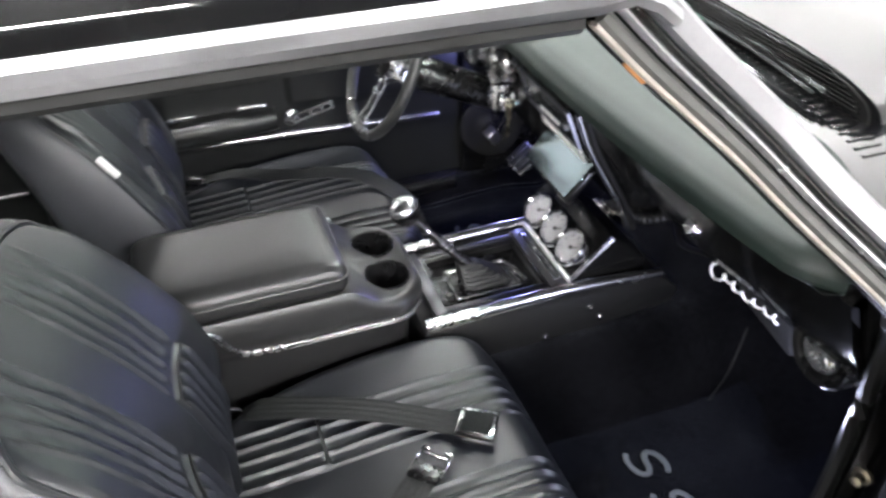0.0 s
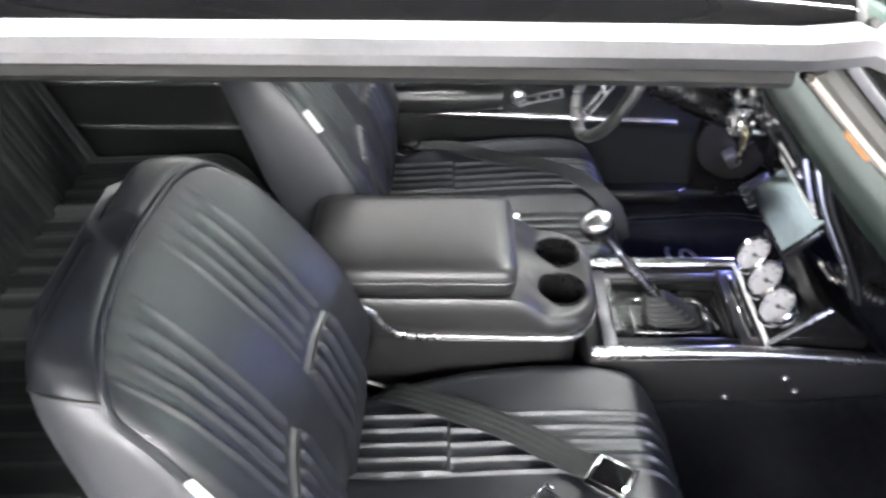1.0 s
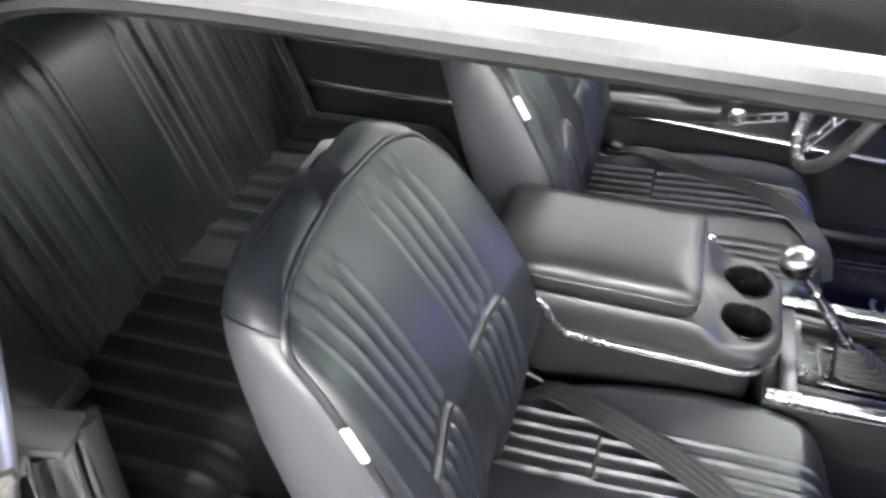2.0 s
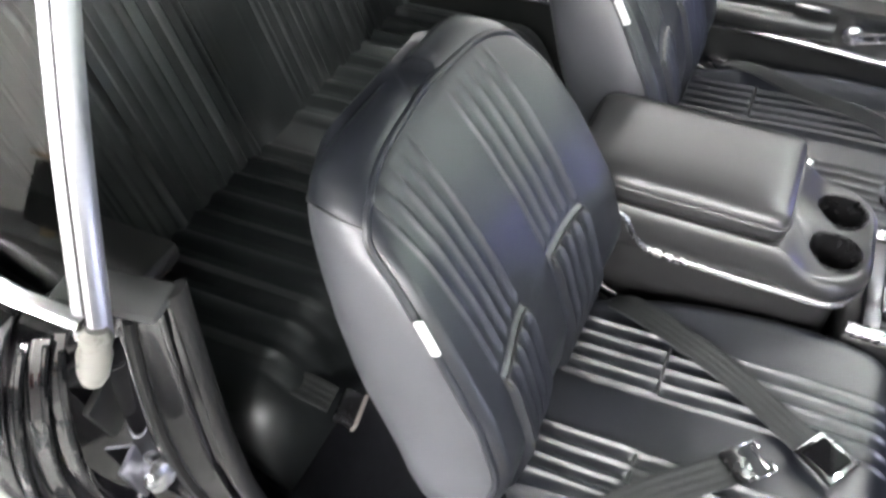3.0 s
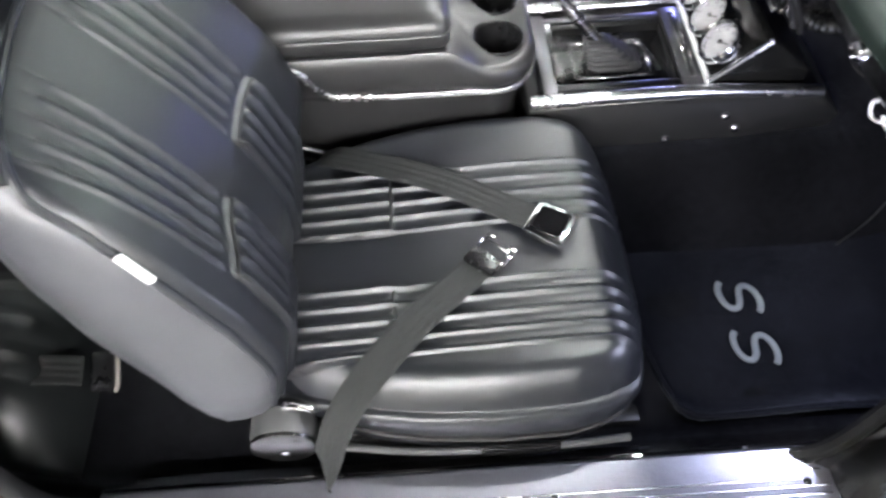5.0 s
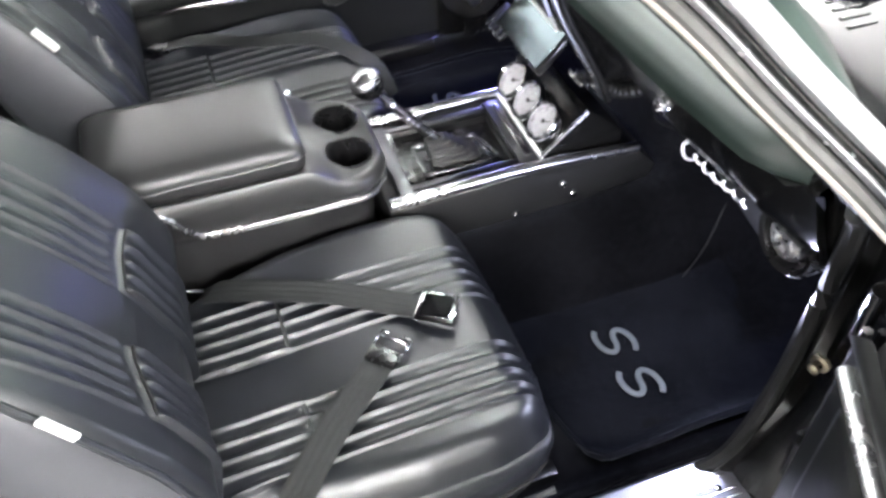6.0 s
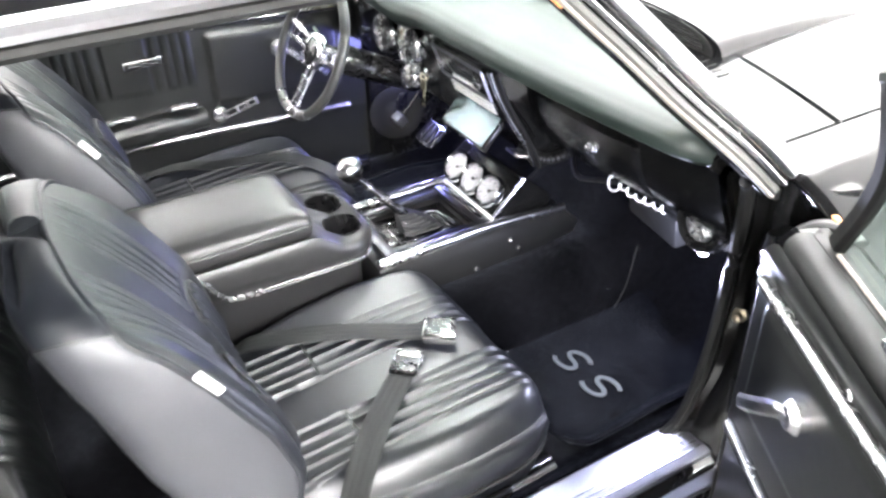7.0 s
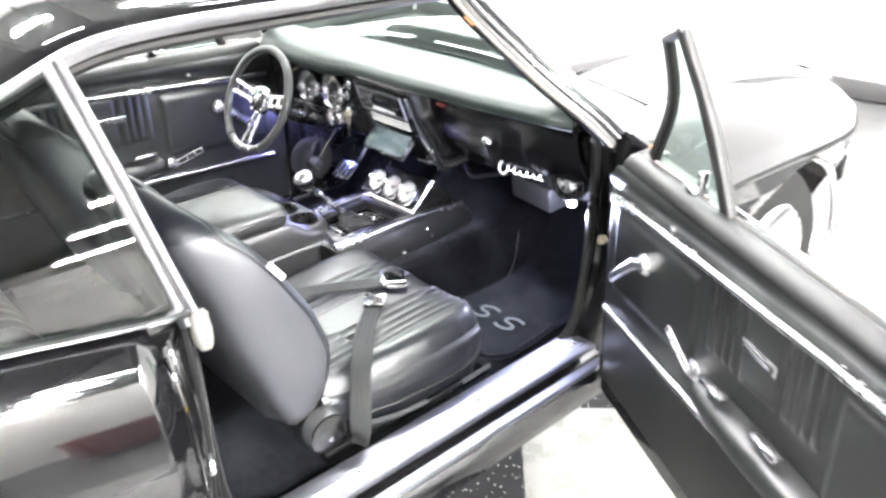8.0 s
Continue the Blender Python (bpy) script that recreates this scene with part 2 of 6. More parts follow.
DARKGLASS = glass("dark_tinted_glass", (0.31, 0.345, 0.33))
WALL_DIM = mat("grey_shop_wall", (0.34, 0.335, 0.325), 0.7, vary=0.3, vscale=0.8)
GLASS = glass("tinted_glass", (0.74, 0.87, 0.82), 0.0, 0.07)
CLEAR = glass("clear_lens", (0.95, 0.95, 0.95), 0.0, 0.06)
# ---- showroom ----
def build_room():
    fl = part("floor", box(bmesh.new(), (-0.85, -2.25, -0.06), (11, 14, 0.1)), BASEB)
    tagged(fl, "black and white checkered vinyl tile showroom floor", "floor", kind="structure")
    size, u, w = 0.61, V((0.7071, -0.7071, 0)), V((-0.7071, -0.7071, 0))
    o = V((0.425, -0.473, 0))
    shared = {}
    for k, m in ((0, TILE_W), (1, TILE_B)):
        bm = bmesh.new()
        box(bm, (0, 0, -0.0055), (size - 0.002, size - 0.002, 0.011), bev=0.0012, seg=1)
        ob = part("tile", bm, m, fl)
        shared[k] = ob.data
        bpy.data.objects.remove(ob)
    for i in range(-9, 10):
        for j in range(-9, 10):
            c = o + u * (i + 0.5) * size + w * (j + 0.5) * size
            if abs(c.x + 0.2) > 4.0 or abs(c.y - 0.75) > 3.8:
                continue
            t = new("tile", shared[(i + j) % 2])
            t.parent = fl
            t.matrix_basis = pose(c.x, c.y, 0, 0, 0, -45)
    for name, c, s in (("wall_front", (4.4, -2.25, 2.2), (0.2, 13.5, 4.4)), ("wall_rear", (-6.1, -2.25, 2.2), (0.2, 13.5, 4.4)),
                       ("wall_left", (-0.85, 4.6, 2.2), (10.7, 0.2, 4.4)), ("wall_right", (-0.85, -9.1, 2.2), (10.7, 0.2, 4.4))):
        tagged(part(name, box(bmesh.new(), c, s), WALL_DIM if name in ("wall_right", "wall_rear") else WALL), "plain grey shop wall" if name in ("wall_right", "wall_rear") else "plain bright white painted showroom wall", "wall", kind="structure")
    for c, s in (((4.28, -0.5, 0.06), (0.03, 9.9, 0.12)), ((-0.85, 4.48, 0.06), (10.2, 0.03, 0.12))):
        tagged(part("baseboard", box(bmesh.new(), c, s, bev=0.006), BASEB), "black rubber baseboard along the white wall", "baseboard", kind="structure")
    bm = bmesh.new()
    box(bm, (-0.85, -2.25, 4.46), (10.7, 13.7, 0.1))
    for i in range(12):
        box(bm, (-5.6 + i * 0.86, -2.25, 4.33), (0.07, 13.4, 0.18))
    tagged(part("ceiling", bm, CEIL), "dark metal ceiling with exposed cross beams", "ceiling", kind="structure")
    first = None
    for i in range(5):
        for y in (-8.5, -7.4, -6.3, -5.2, 0.9, 3.1):
            at = (-4.9 + i * 2.15, y, 4.2)
            if first is None:
                first = thing("ceiling_light", at, "long white fluorescent strip lamp hung under the ceiling", "lamp", "ceiling strip lamps")
                part("housing", box(bmesh.new(), (at[0], at[1], 4.2), (1.00, 0.16, 0.06), bev=0.01), WHITE, first)
                for dy in (-0.4, 0.4):
                    part("hanger", tube(bmesh.new(), [(at[0] + dy, at[1], 4.22), (at[0] + dy, at[1], 4.412)], 0.006, 6, up=(1, 0, 0)), WHITE, first)
                part("diffuser", box(bmesh.new(), (at[0], at[1], 4.15), (0.94, 0.12, 0.04), bev=0.015), LAMP, first)
            else:
                copy_thing(first, Matrix.Translation(at))


build_room()


def build_bench(x):
    """A workbench against the shop wall, seen as a reflection in the paint."""
    b = thing("workbench", (x, -5.6, 0), "plain plywood workbench along the dim shop wall", "workbench", "shop workbenches")
    part("worktop", box(bmesh.new(), (x, -5.6, 0.90), (2.3, 0.75, 0.05), bev=0.006), OAK, b)
    part("front_panel", box(bmesh.new(), (x, -5.26, 0.47), (2.2, 0.02, 0.74), bev=0.003), BASEB, b, "dark front panel")
    part("shelf", box(bmesh.new(), (x, -5.6, 0.30), (1.8, 0.65, 0.03), bev=0.004), OAK, b)
    for dx in (-0.88, 0.88):
        for dy in (-0.30, 0.30):
            part("leg", box(bmesh.new(), (x + dx, -5.6 + dy, 0.4375), (0.08, 0.08, 0.875), bev=0.004), OAK, b)


for bx_ in (-3.9, -1.45):
    build_bench(bx_)


def build_tool_cabinet():
    c = thing("tool_cabinet", (0.9, -5.6, 0), "red metal tool cabinet with drawers by the shop wall", "cabinet")
    part("body", box(bmesh.new(), (0.9, -5.6, 0.52), (1.1, 0.55, 0.92), bev=0.012), DARKRED, c)
    for k in range(5):
        d = part("drawer", box(bmesh.new(), (0.9, -5.316, 0.20 + 0.165 * k), (1.0, 0.02, 0.145), bev=0.005), DARKRED, c)
        part("handle", box(bmesh.new(), (0.9, -5.298, 0.25 + 0.165 * k), (0.8, 0.018, 0.02), bev=0.004), ALU, d)
    for dx in (-0.45, 0.45):
        for dy in (-0.2, 0.2):
            part("foot", box(bmesh.new(), (0.9 + dx, -5.6 + dy, 0.03), (0.06, 0.06, 0.06), bev=0.008), RUBBER, c)
    t = thing("storage_tote", (-3.3, -5.55, 0.925), "yellow plastic storage tote on the workbench", "box")
    part("body", prism(bmesh.new(), [(-3.55, 0.925), (-3.05, 0.925), (-3.02, 1.20), (-3.58, 1.20)], -5.75, -5.40, bev=0.01), YELLOW, t)
    part("rim", sweep(bmesh.new(), [(-3.59, -5.76, 1.20), (-3.01, -5.76, 1.20), (-3.01, -5.39, 1.20), (-3.59, -5.39, 1.20)], rect(0.03, 0.02, 0.006), closed=True), YELLOW, t)


build_tool_cabinet()
# ---- car body ----
RAIL = [(-1.40, -0.50, 1.045), (-1.15, -0.545, 1.13), (-0.95, -0.57, 1.185), (-0.80, -0.58, 1.232), (-0.68, -0.585, 1.278), (-0.55, -0.585, 1.291), (-0.3, -0.585, 1.291), (-0.05, -0.585, 1.288), (0.05, -0.583, 1.285)]
PILLAR = [(0.068, -0.579, 1.258), (0.13, -0.582, 1.196), (0.223, -0.605, 1.108), (0.294, -0.645, 1.032), (0.372, -0.70, 0.952), (0.43, -0.728, 0.888)]


def mirror(pts):
    return [(x, -y, z) for x, y, z in pts]


def side_y(z, s=1.0):
    """Half width of the outer skin at a height."""
    return along([(0.2, 0.74), (0.30, 0.75), (0.36, 0.757), (0.49, 0.823), (0.585, 0.872), (0.65, 0.894), (0.70, 0.902), (0.74, 0.901), (0.776, 0.895), (0.826, 0.881), (0.872, 0.860), (0.90, 0.840), (0.925, 0.80)], z) * s


def belt_z(x):
    """Height of the belt line along the rear quarter."""
    u = (-0.655 - x) / 1.695
    return 0.918 + 0.085 * ease(-0.08, 0.28, u) - 0.08 * u * u


def build_body():
    car = thing("car", (-0.3, 0, 0), "glossy black two-door classic coupe with chrome trim, passenger door open", "car")
    # roof skin with its crown
    rail = curve(RAIL, 6)

    def roof(u, v):
        a = rail[min(int(u * (len(rail) - 1) + 0.5), len(rail) - 1)]
        y = lerp(a.y, -a.y, v)
        crown = 0.055 * (1 - (2 * v - 1) ** 2) + 0.012 * (1 - abs(2 * v - 1) ** 8)
        return (a.x + (0.14 - 0.09 * (2 * v - 1) ** 2) * ease(0.72, 1, u), y, a.z + 0.012 + crown - 0.012 * ease(0.8, 1, u))
    r = part("roof", grid(bmesh.new(), roof, len(rail) - 1, 28), GLOSS, car)
    mod = r.modifiers.new("thick", "SOLIDIFY")
    mod.thickness, mod.offset = 0.012, -1
    for pts, side in ((RAIL, -1), (mirror(RAIL), 1)):
        line = curve(pts, 6)
        part("drip_rail", sweep(bmesh.new(), [p + V((0, side * 0.022, 0.006)) for p in line] + [V((0.085, side * 0.602, 1.293)), V((0.112, side * 0.596, 1.280)), V((0.135, side * 0.592, 1.262))], [(-0.017, -0.006), (0.017, -0.006), (0.019, 0.002), (0.012, 0.010), (-0.010, 0.012), (-0.017, 0.006)]), RAILMET, car, "bright drip rail moulding with worn spots")
        part("roof_weatherstrip", sweep(bmesh.new(), [p + V((0, side * 0.004, -0.014)) for p in line], rect(0.030, 0.022, 0.007)), SEAL, car, "grey rubber roof rail seal")
    for pts, side in ((PILLAR, -1), (mirror(PILLAR), 1)):
        line = curve(pts, 6)
        q = V((0.70, side * 0.12, 0.70))
        n = V((-0.2, side * 0.9, 0.3)).normalized()
        pl = part("windshield_pillar", sweep(bmesh.new(), [p + q * 0.030 - n * 0.022 for p in line], rect(0.060, 0.030, 0.008), up=n), SATIN, car, "black windshield pillar")
        for name, o, w, lift, h, m, lab in (("glass_reveal", 0.003, 0.006, 0.0, 0.014, BEIGE, "thin aged reveal strip"), ("pillar_trim", 0.014, 0.016, -0.002, 0.012, POST, "grey pillar trim"), ("pillar_moulding", 0.029, 0.011, 0.002, 0.014, BRIGHT, "bright pillar moulding"),
                                            ("pillar_seal", 0.0385, 0.007, -0.002, 0.014, SATIN, "thin black seal"), ("outer_moulding", 0.056, 0.028, 0.002, 0.014, RAILMET, "wide bright outer pillar moulding")):
            part(name, sweep(bmesh.new(), [p + q * o + n * lift for p in line], rect(w, h, 0.0045), up=n), m, pl, lab)
        if side < 0:
            part("clip", box(bmesh.new(), V((0.122, -0.574, 1.206)), (0.030, 0.010, 0.010), pose(0, 0, 0, 0, 45, -10), bev=0.003), ORANGE, pl, "small rusty clip")
    # windshield and its cowl
    a, b = curve(PILLAR, 6), None

    def shield(u, v):
        p = a[min(int(u * (len(a) - 1) + 0.5), len(a) - 1)]
        y = lerp(p.y + 0.012, -p.y - 0.012, v)
        return (p.x + 0.030 + (0.10 + 0.08 * u) * (1 - (2 * v - 1) ** 2), y, p.z + 0.028 + 0.058 * (1 - u) * (1 - (2 * v - 1) ** 2))
    ws = part("windshield", grid(bmesh.new(), shield, len(a) - 1, 24), GLASS, car, "clear curved windshield")
    ws.visible_shadow = False
    # hood, cowl panel, fenders: one flush skin with narrow gaps
    def skin_z(x, y):
        return 0.957 - 0.135 * (max(x - 0.7, 0) / 1.05) ** 1.8 - 0.030 * (y / 0.675) ** 2

    def hood_edge(y):
        return 0.735 - 0.075 * (y / 0.665) ** 2

    def hood(u, v):
        y = lerp(-0.6645, 0.6645, v)
        x = lerp(hood_edge(y), 1.75, u)
        fold = 0.012 * (ease(0.003, 0, u) + ease(0.0025, 0, v) + ease(0.9975, 1, v))
        return (x, y, skin_z(x, y) - fold)
    us = [0, 0.001, 0.002, 0.003, 0.012] + [0.06 + 0.94 * i / 16 for i in range(17)]
    vs = [0, 0.0008, 0.0017, 0.0025, 0.01] + [0.04 + 0.92 * i / 22 for i in range(23)] + [0.99, 0.9975, 0.9983, 0.9992, 1]
    hd = part("hood", loft(bmesh.new(), [[hood(u, v) for v in vs] for u in us], ring=False), GLOSS, car, "", 60)
    hd.data.flip_normals() if hd.data.polygons[40].normal.z < 0 else None
    # raised rear-facing scoop on the hood
    rings = []
    for i in range(13):
        u = i / 12
        x = lerp(0.66, 1.50, u)
        h = 0.060 * (1 - u) ** 0.7 + 0.001
        w = lerp(0.395, 0.27, u)
        base = 0.957 - 0.135 * (max(x - 0.7, 0) / 1.05) ** 1.8 - 0.012
        arc = [math.pi * (1 - k / 24) for k in range(25)]
        row = [(-w, base - 0.03)] + [(w * math.copysign(abs(math.cos(a)) ** 0.62, math.cos(a)), base - 0.004 + h * 1.05 * math.sin(a) ** 0.62) for a in arc] + [(w, base - 0.03)]
        rings.append([(x, y, z) for y, z in row])
    scoop = part("hood_scoop", loft(bmesh.new(), rings), GLOSS, hd, "raised scoop with an open rear")
    bm = bmesh.new()
    prism(bm, [(y * 0.95, lerp(0.945, z, 0.95)) for _, y, z in rings[0]], 0.654, 0.658, axis="x")
    part("scoop_mouth", bm, RUBBER, hd, "black scoop opening")
    for i in range(7):
        part("scoop_rib", box(bmesh.new(), (0.651, 0, 0.958 + i * 0.0065), (0.010, 0.71 - 0.004 * i * i, 0.0028), pose(0, 0, 0, 0, 30, 0), bev=0.001, seg=1), SATIN, hd, "black scoop grille rib")
    def cowl(u, v):
        e = 2 * v - 1
        y = lerp(-0.6645, 0.6645, v)
        x = lerp(0.60 - 0.14 * e * e, hood_edge(y) - 0.005, u)
        return (x, y, skin_z(x, y) - 0.012 * (ease(0.97, 1, u) + ease(0.0025, 0, v) + ease(0.9975, 1, v)))
    part("cowl_panel", loft(bmesh.new(), [[cowl(u, v) for v in vs] for u in (0, 0.25, 0.5, 0.75, 0.9, 0.97, 0.985, 1)], ring=False), GLOSS, car, "black cowl panel under the windshield", 60)
    part("cowl_well", box(bmesh.new(), (0.62, 0, 0.87), (0.30, 1.42, 0.02)), RUBBER, car)
    lv = part("louver", box(bmesh.new(), (0, 0, 0), (0.045, 0.007, 0.004), bev=0.001, seg=1), SATIN, car, "black cowl vent louver")
    shared = lv.data
    bpy.data.objects.remove(lv)
    for i in range(46):
        y = -0.44 + i * 0.0196
        e = y / 0.74
        lv = new("louver", shared)
        lv.parent = car
        lv.matrix_parent_inverse = car.matrix_basis.inverted()
        lv.matrix_basis = Matrix.Translation((0.652 - 0.12 * e * e, y, skin_z(0.65, y) + 0.0005))
    for s in (-1, 1):
        bm = bmesh.new()
        y0 = 0.36 + s * 0.25
        for k in range(2):
            tube(bm, curve([(hood_edge(y) - 0.075 - 0.02 * k, y, skin_z(0.62, y) + 0.014) for y in (y0, y0 - 0.16 - 0.03 * k, y0 - 0.40)], 6), 0.005, 6)
        part("wiper", bm, CHROME, car, "bright windshield wiper arm")

        def fender(u, v):
            x = lerp(0.47, 1.80, u)
            top = skin_z(x, 0.668)
            z = lerp(top, 0.24, v)
            f = (top - z) / (top - 0.24)
            y = along([(0, 0.668), (0.004, 0.690), (0.014, 0.73), (0.05, 0.79), (0.10, 0.845), (0.16, 0.885), (0.25, 0.905), (0.36, 0.90), (0.48, 0.875), (0.62, 0.83), (0.8, 0.80), (1, 0.775)], f) - 0.15 * u ** 4
            dx, dz = x - 1.12, z - 0.33
            d = math.hypot(dx, dz)
            if d < 0.375 and z < 0.72:
                k = 0.375 / max(d, 1e-3)
                z = max(0.33 + dz * k, 0.30) if dz > 0 else z
                if dz <= 0:
                    x = 1.12 + math.copysign(math.sqrt(max(0.375 ** 2 - dz * dz, 0)), dx)
                else:
                    x = 1.12 + dx * k
            return (x, s * y, z)
        part("fender", grid(bmesh.new(), fender, 60, 44), GLOSS, car, "glossy black front fender").modifiers.new("thick", "SOLIDIFY").thickness = 0.01
        # arch lip
        part("arch_moulding", tube(bmesh.new(), [(1.12 + 0.378 * math.cos(t), s * 0.862, 0.33 + 0.378 * math.sin(t)) for t in [math.pi * i / 24 for i in range(25)]], 0.012, 6, up=(0, 1, 0)), CHROME, car, "bright wheel arch lip")
    # front end
    part("front_panel", box(bmesh.new(), (1.80, 0, 0.62), (0.06, 1.2, 0.36), bev=0.05, seg=3), GLOSS, car)
    part("front_bumper", sweep(bmesh.new(), curve([(1.72, -0.76, 0.5), (1.86, -0.66, 0.5), (1.92, 0, 0.5), (1.86, 0.66, 0.5), (1.72, 0.76, 0.5)], 6), rect(0.04, 0.11, 0.015)), CHROME, car)
    # quarter panels behind the doors
    for s in (-1, 1):
        def quarter(u, v):
            x = lerp(-0.738, -2.35, u)
            top = belt_z(x)
            z = lerp(top, 0.24, v)
            f = (top - z) / (top - 0.24)
            y = side_y(lerp(0.922, 0.24, f)) - 0.10 * u ** 3
            return (x, s * y, z)
        q = part("quarter_panel", grid(bmesh.new(), quarter, 40, 34), GLOSS, car, "glossy black rear quarter panel")
        q.modifiers.new("thick", "SOLIDIFY").thickness = 0.012 * (1 if s < 0 else 1)
        part("belt_moulding", sweep(bmesh.new(), [V((-0.672, s * 0.800, belt_z(-0.672) + 0.004))] + [V(quarter(i / 24, 0.0)) + V((0, s * 0.004, 0.006)) for i in range(14)], rect(0.022, 0.012, 0.004)), CHROME, q, "bright belt moulding")

        # sail panel beside the rear window
        def sail(u, v):
            lo = V(quarter(0.39 + 0.274 * u, 0.0))
            hi = V((lerp(-1.02, -1.36, u), s * lerp(0.575, 0.52, u), lerp(1.17, 1.02, u)))
            return lo.lerp(hi, v) + V((0, s * 0.02 * math.sin(math.pi * v), 0))
        part("sail_panel", grid(bmesh.new(), sail, 10, 10), GLOSS, q).modifiers.new("thick", "SOLIDIFY").thickness = 0.012
        # quarter glass with its bright front channel
        lo0, hi0 = V((-0.668, s * 0.800, 0.915)), V((-0.728, s * 0.625, 1.285))

        def pane(u, v):
            lo = V((lerp(-0.672, -1.367, u), s * 0.79, belt_z(lerp(-0.672, -1.367, u))))
            hi = V((lerp(-0.725, -1.02, u), s * lerp(0.625, 0.585, u), lerp(1.280, 1.17, u)))
            q2 = lo.lerp(hi, v)
            k2 = (q2.z - 0.915) / 0.365
            return (q2.x, s * (lerp(0.800, 0.628, k2) + 0.010 * math.sin(math.pi * k2)), q2.z)
        g = part("quarter_window", grid(bmesh.new(), pane, 10, 8), DARKGLASS, car, "raised tinted quarter window")
        mid = curve([lo0, lo0.lerp(hi0, 0.5) + V((0, s * 0.006, 0)), hi0], 6)
        ch = part("window_channel", sweep(bmesh.new(), mid, [(-0.016, -0.010), (0.016, -0.010), (0.017, 0.002), (0.013, 0.010), (0.008, 0.012), (0.004, 0.006), (-0.001, 0.006), (-0.003, 0.010), (-0.008, 0.013), (-0.013, 0.010), (-0.017, 0.002)], up=(0, s, 0)), RAILMET, g, "bright two-bead window channel")
        part("channel_groove", sweep(bmesh.new(), [p + V((0, s * 0.0075, 0)) for p in mid], [(-0.001, -0.001), (0.004, -0.001), (0.004, 0.001), (-0.001, 0.001)], up=(0, s, 0)), RUBBER, ch, "thin black groove")
        bm = bmesh.new()
        lathe(bm, [(0.004, -0.032), (0.010, -0.029), (0.0145, -0.018), (0.0165, 0.004), (0.0145, 0.011), (0.0155, 0.024), (0.010, 0.031)], facing((-0.660, s * 0.812, 0.905), (0.1, -s * 0.40, 1)), 18)
        part("channel_foot", bm, CREAM, g, "cream plastic guide at the foot of the channel")
    # rear deck, rear window, tail
    part("trunk_lid", grid(bmesh.new(), lambda u, v: (lerp(-1.62, -2.35, u), lerp(-0.68, 0.68, v), 0.93 - 0.05 * u * u + 0.02 * (1 - (2 * v - 1) ** 2)), 8, 12), GLOSS, car).modifiers.new("thick", "SOLIDIFY").thickness = 0.012
    part("rear_window", grid(bmesh.new(), lambda u, v: (lerp(-1.36, -1.66, u) - 0.10 * (1 - (2 * v - 1) ** 2), lerp(-0.53, 0.53, v) * (1 + 0.12 * u), lerp(1.09, 0.93, u) + 0.02 * (1 - (2 * v - 1) ** 2)), 6, 16), DARKGLASS, car, "sloping tinted rear window")
    part("tail_panel", box(bmesh.new(), (-2.34, 0, 0.6), (0.04, 1.5, 0.55), bev=0.02), GLOSS, car)
    part("parcel_shelf", box(bmesh.new(), (-1.45, 0, 0.88), (0.5, 1.2, 0.02), bev=0.006), VINYL, car)
    # headliner under the roof
    part("headliner", grid(bmesh.new(), lambda u, v: V(roof(u * 0.98, 0.03 + 0.94 * v)) - V((0, 0, 0.045)), 20, 14), VINYL_SMOOTH, car, "black vinyl headliner")
    # wheels
    def wheel(x, s):
        bm = bmesh.new()
        m = facing((x, s * 0.745, 0.33), (0, s, 0))
        lathe(bm, [(0.20, -0.08), (0.30, -0.085), (0.326, -0.06), (0.332, 0), (0.326, 0.06), (0.30, 0.088), (0.225, 0.09), (0.205, 0.07)], m, 40)
        w = part("wheel", bm, TYRE, car, "black tyre on a bright spoked rim")
        bm = bmesh.new()
        lathe(bm, [(0.215, 0.092), (0.225, 0.085), (0.205, 0.05), (0.19, 0.03), (0.04, 0.045), (0.038, 0.075), (0.02, 0.085), (0.001, 0.085)], m, 30)
        for i in range(5):
            t = 2 * math.pi * i / 5
            sweep(bm, [m @ V((0.035 * math.cos(t), 0.035 * math.sin(t), 0.062)), m @ V((0.12 * math.cos(t), 0.12 * math.sin(t), 0.06)), m @ V((0.20 * math.cos(t), 0.20 * math.sin(t), 0.07))], rect(0.05, 0.02), up=(0, s, 0))
        part("rim", bm, CHROME, w)
    for x in (1.12, -1.60):
        for s in (-1, 1):
            wheel(x, s)
    # passenger door opening: jamb, rocker, sill plate, hinge post
    PROFILE = [(0.006, 0.0), (0.008, 0.05), (0.004, 0.085), (0.008, 0.12), (0.004, 0.16), (0.0, 0.24), (0.003, 0.30), (-0.004, 0.335), (-0.026, 0.36), (-0.030, 0.45), (-0.030, 0.60), (-0.026, 0.67), (-0.004, 0.70), (0.004, 0.73), (-0.003, 0.78), (0.004, 0.83), (-0.003, 0.90), (0.002, 0.965), (-0.008, 1.0)]

    def on_jamb(z, a, f):
        """A place on the lock pillar: a forwards, f from the inner to the outer edge."""
        deep = ease(0.46, 0.56, z) * ease(0.905, 0.84, z)
        lean = 0.055 * (1 - ease(0.30, 0.55, z))
        yo = side_y(z) - 0.002
        yi = along([(0.30, 0.70), (0.45, 0.712), (0.60, 0.722), (0.905, 0.724)], z)
        return V((-0.642 - 0.090 * f + (a * deep if a < 0 and f < 0.705 else a) + lean * (1 - ease(0.12, 0.50, f)), -yi - (yo - yi) * f, z))
    bm = bmesh.new()
    rows = []
    prof = curve([(a, f, 0) for a, f in PROFILE], 4)
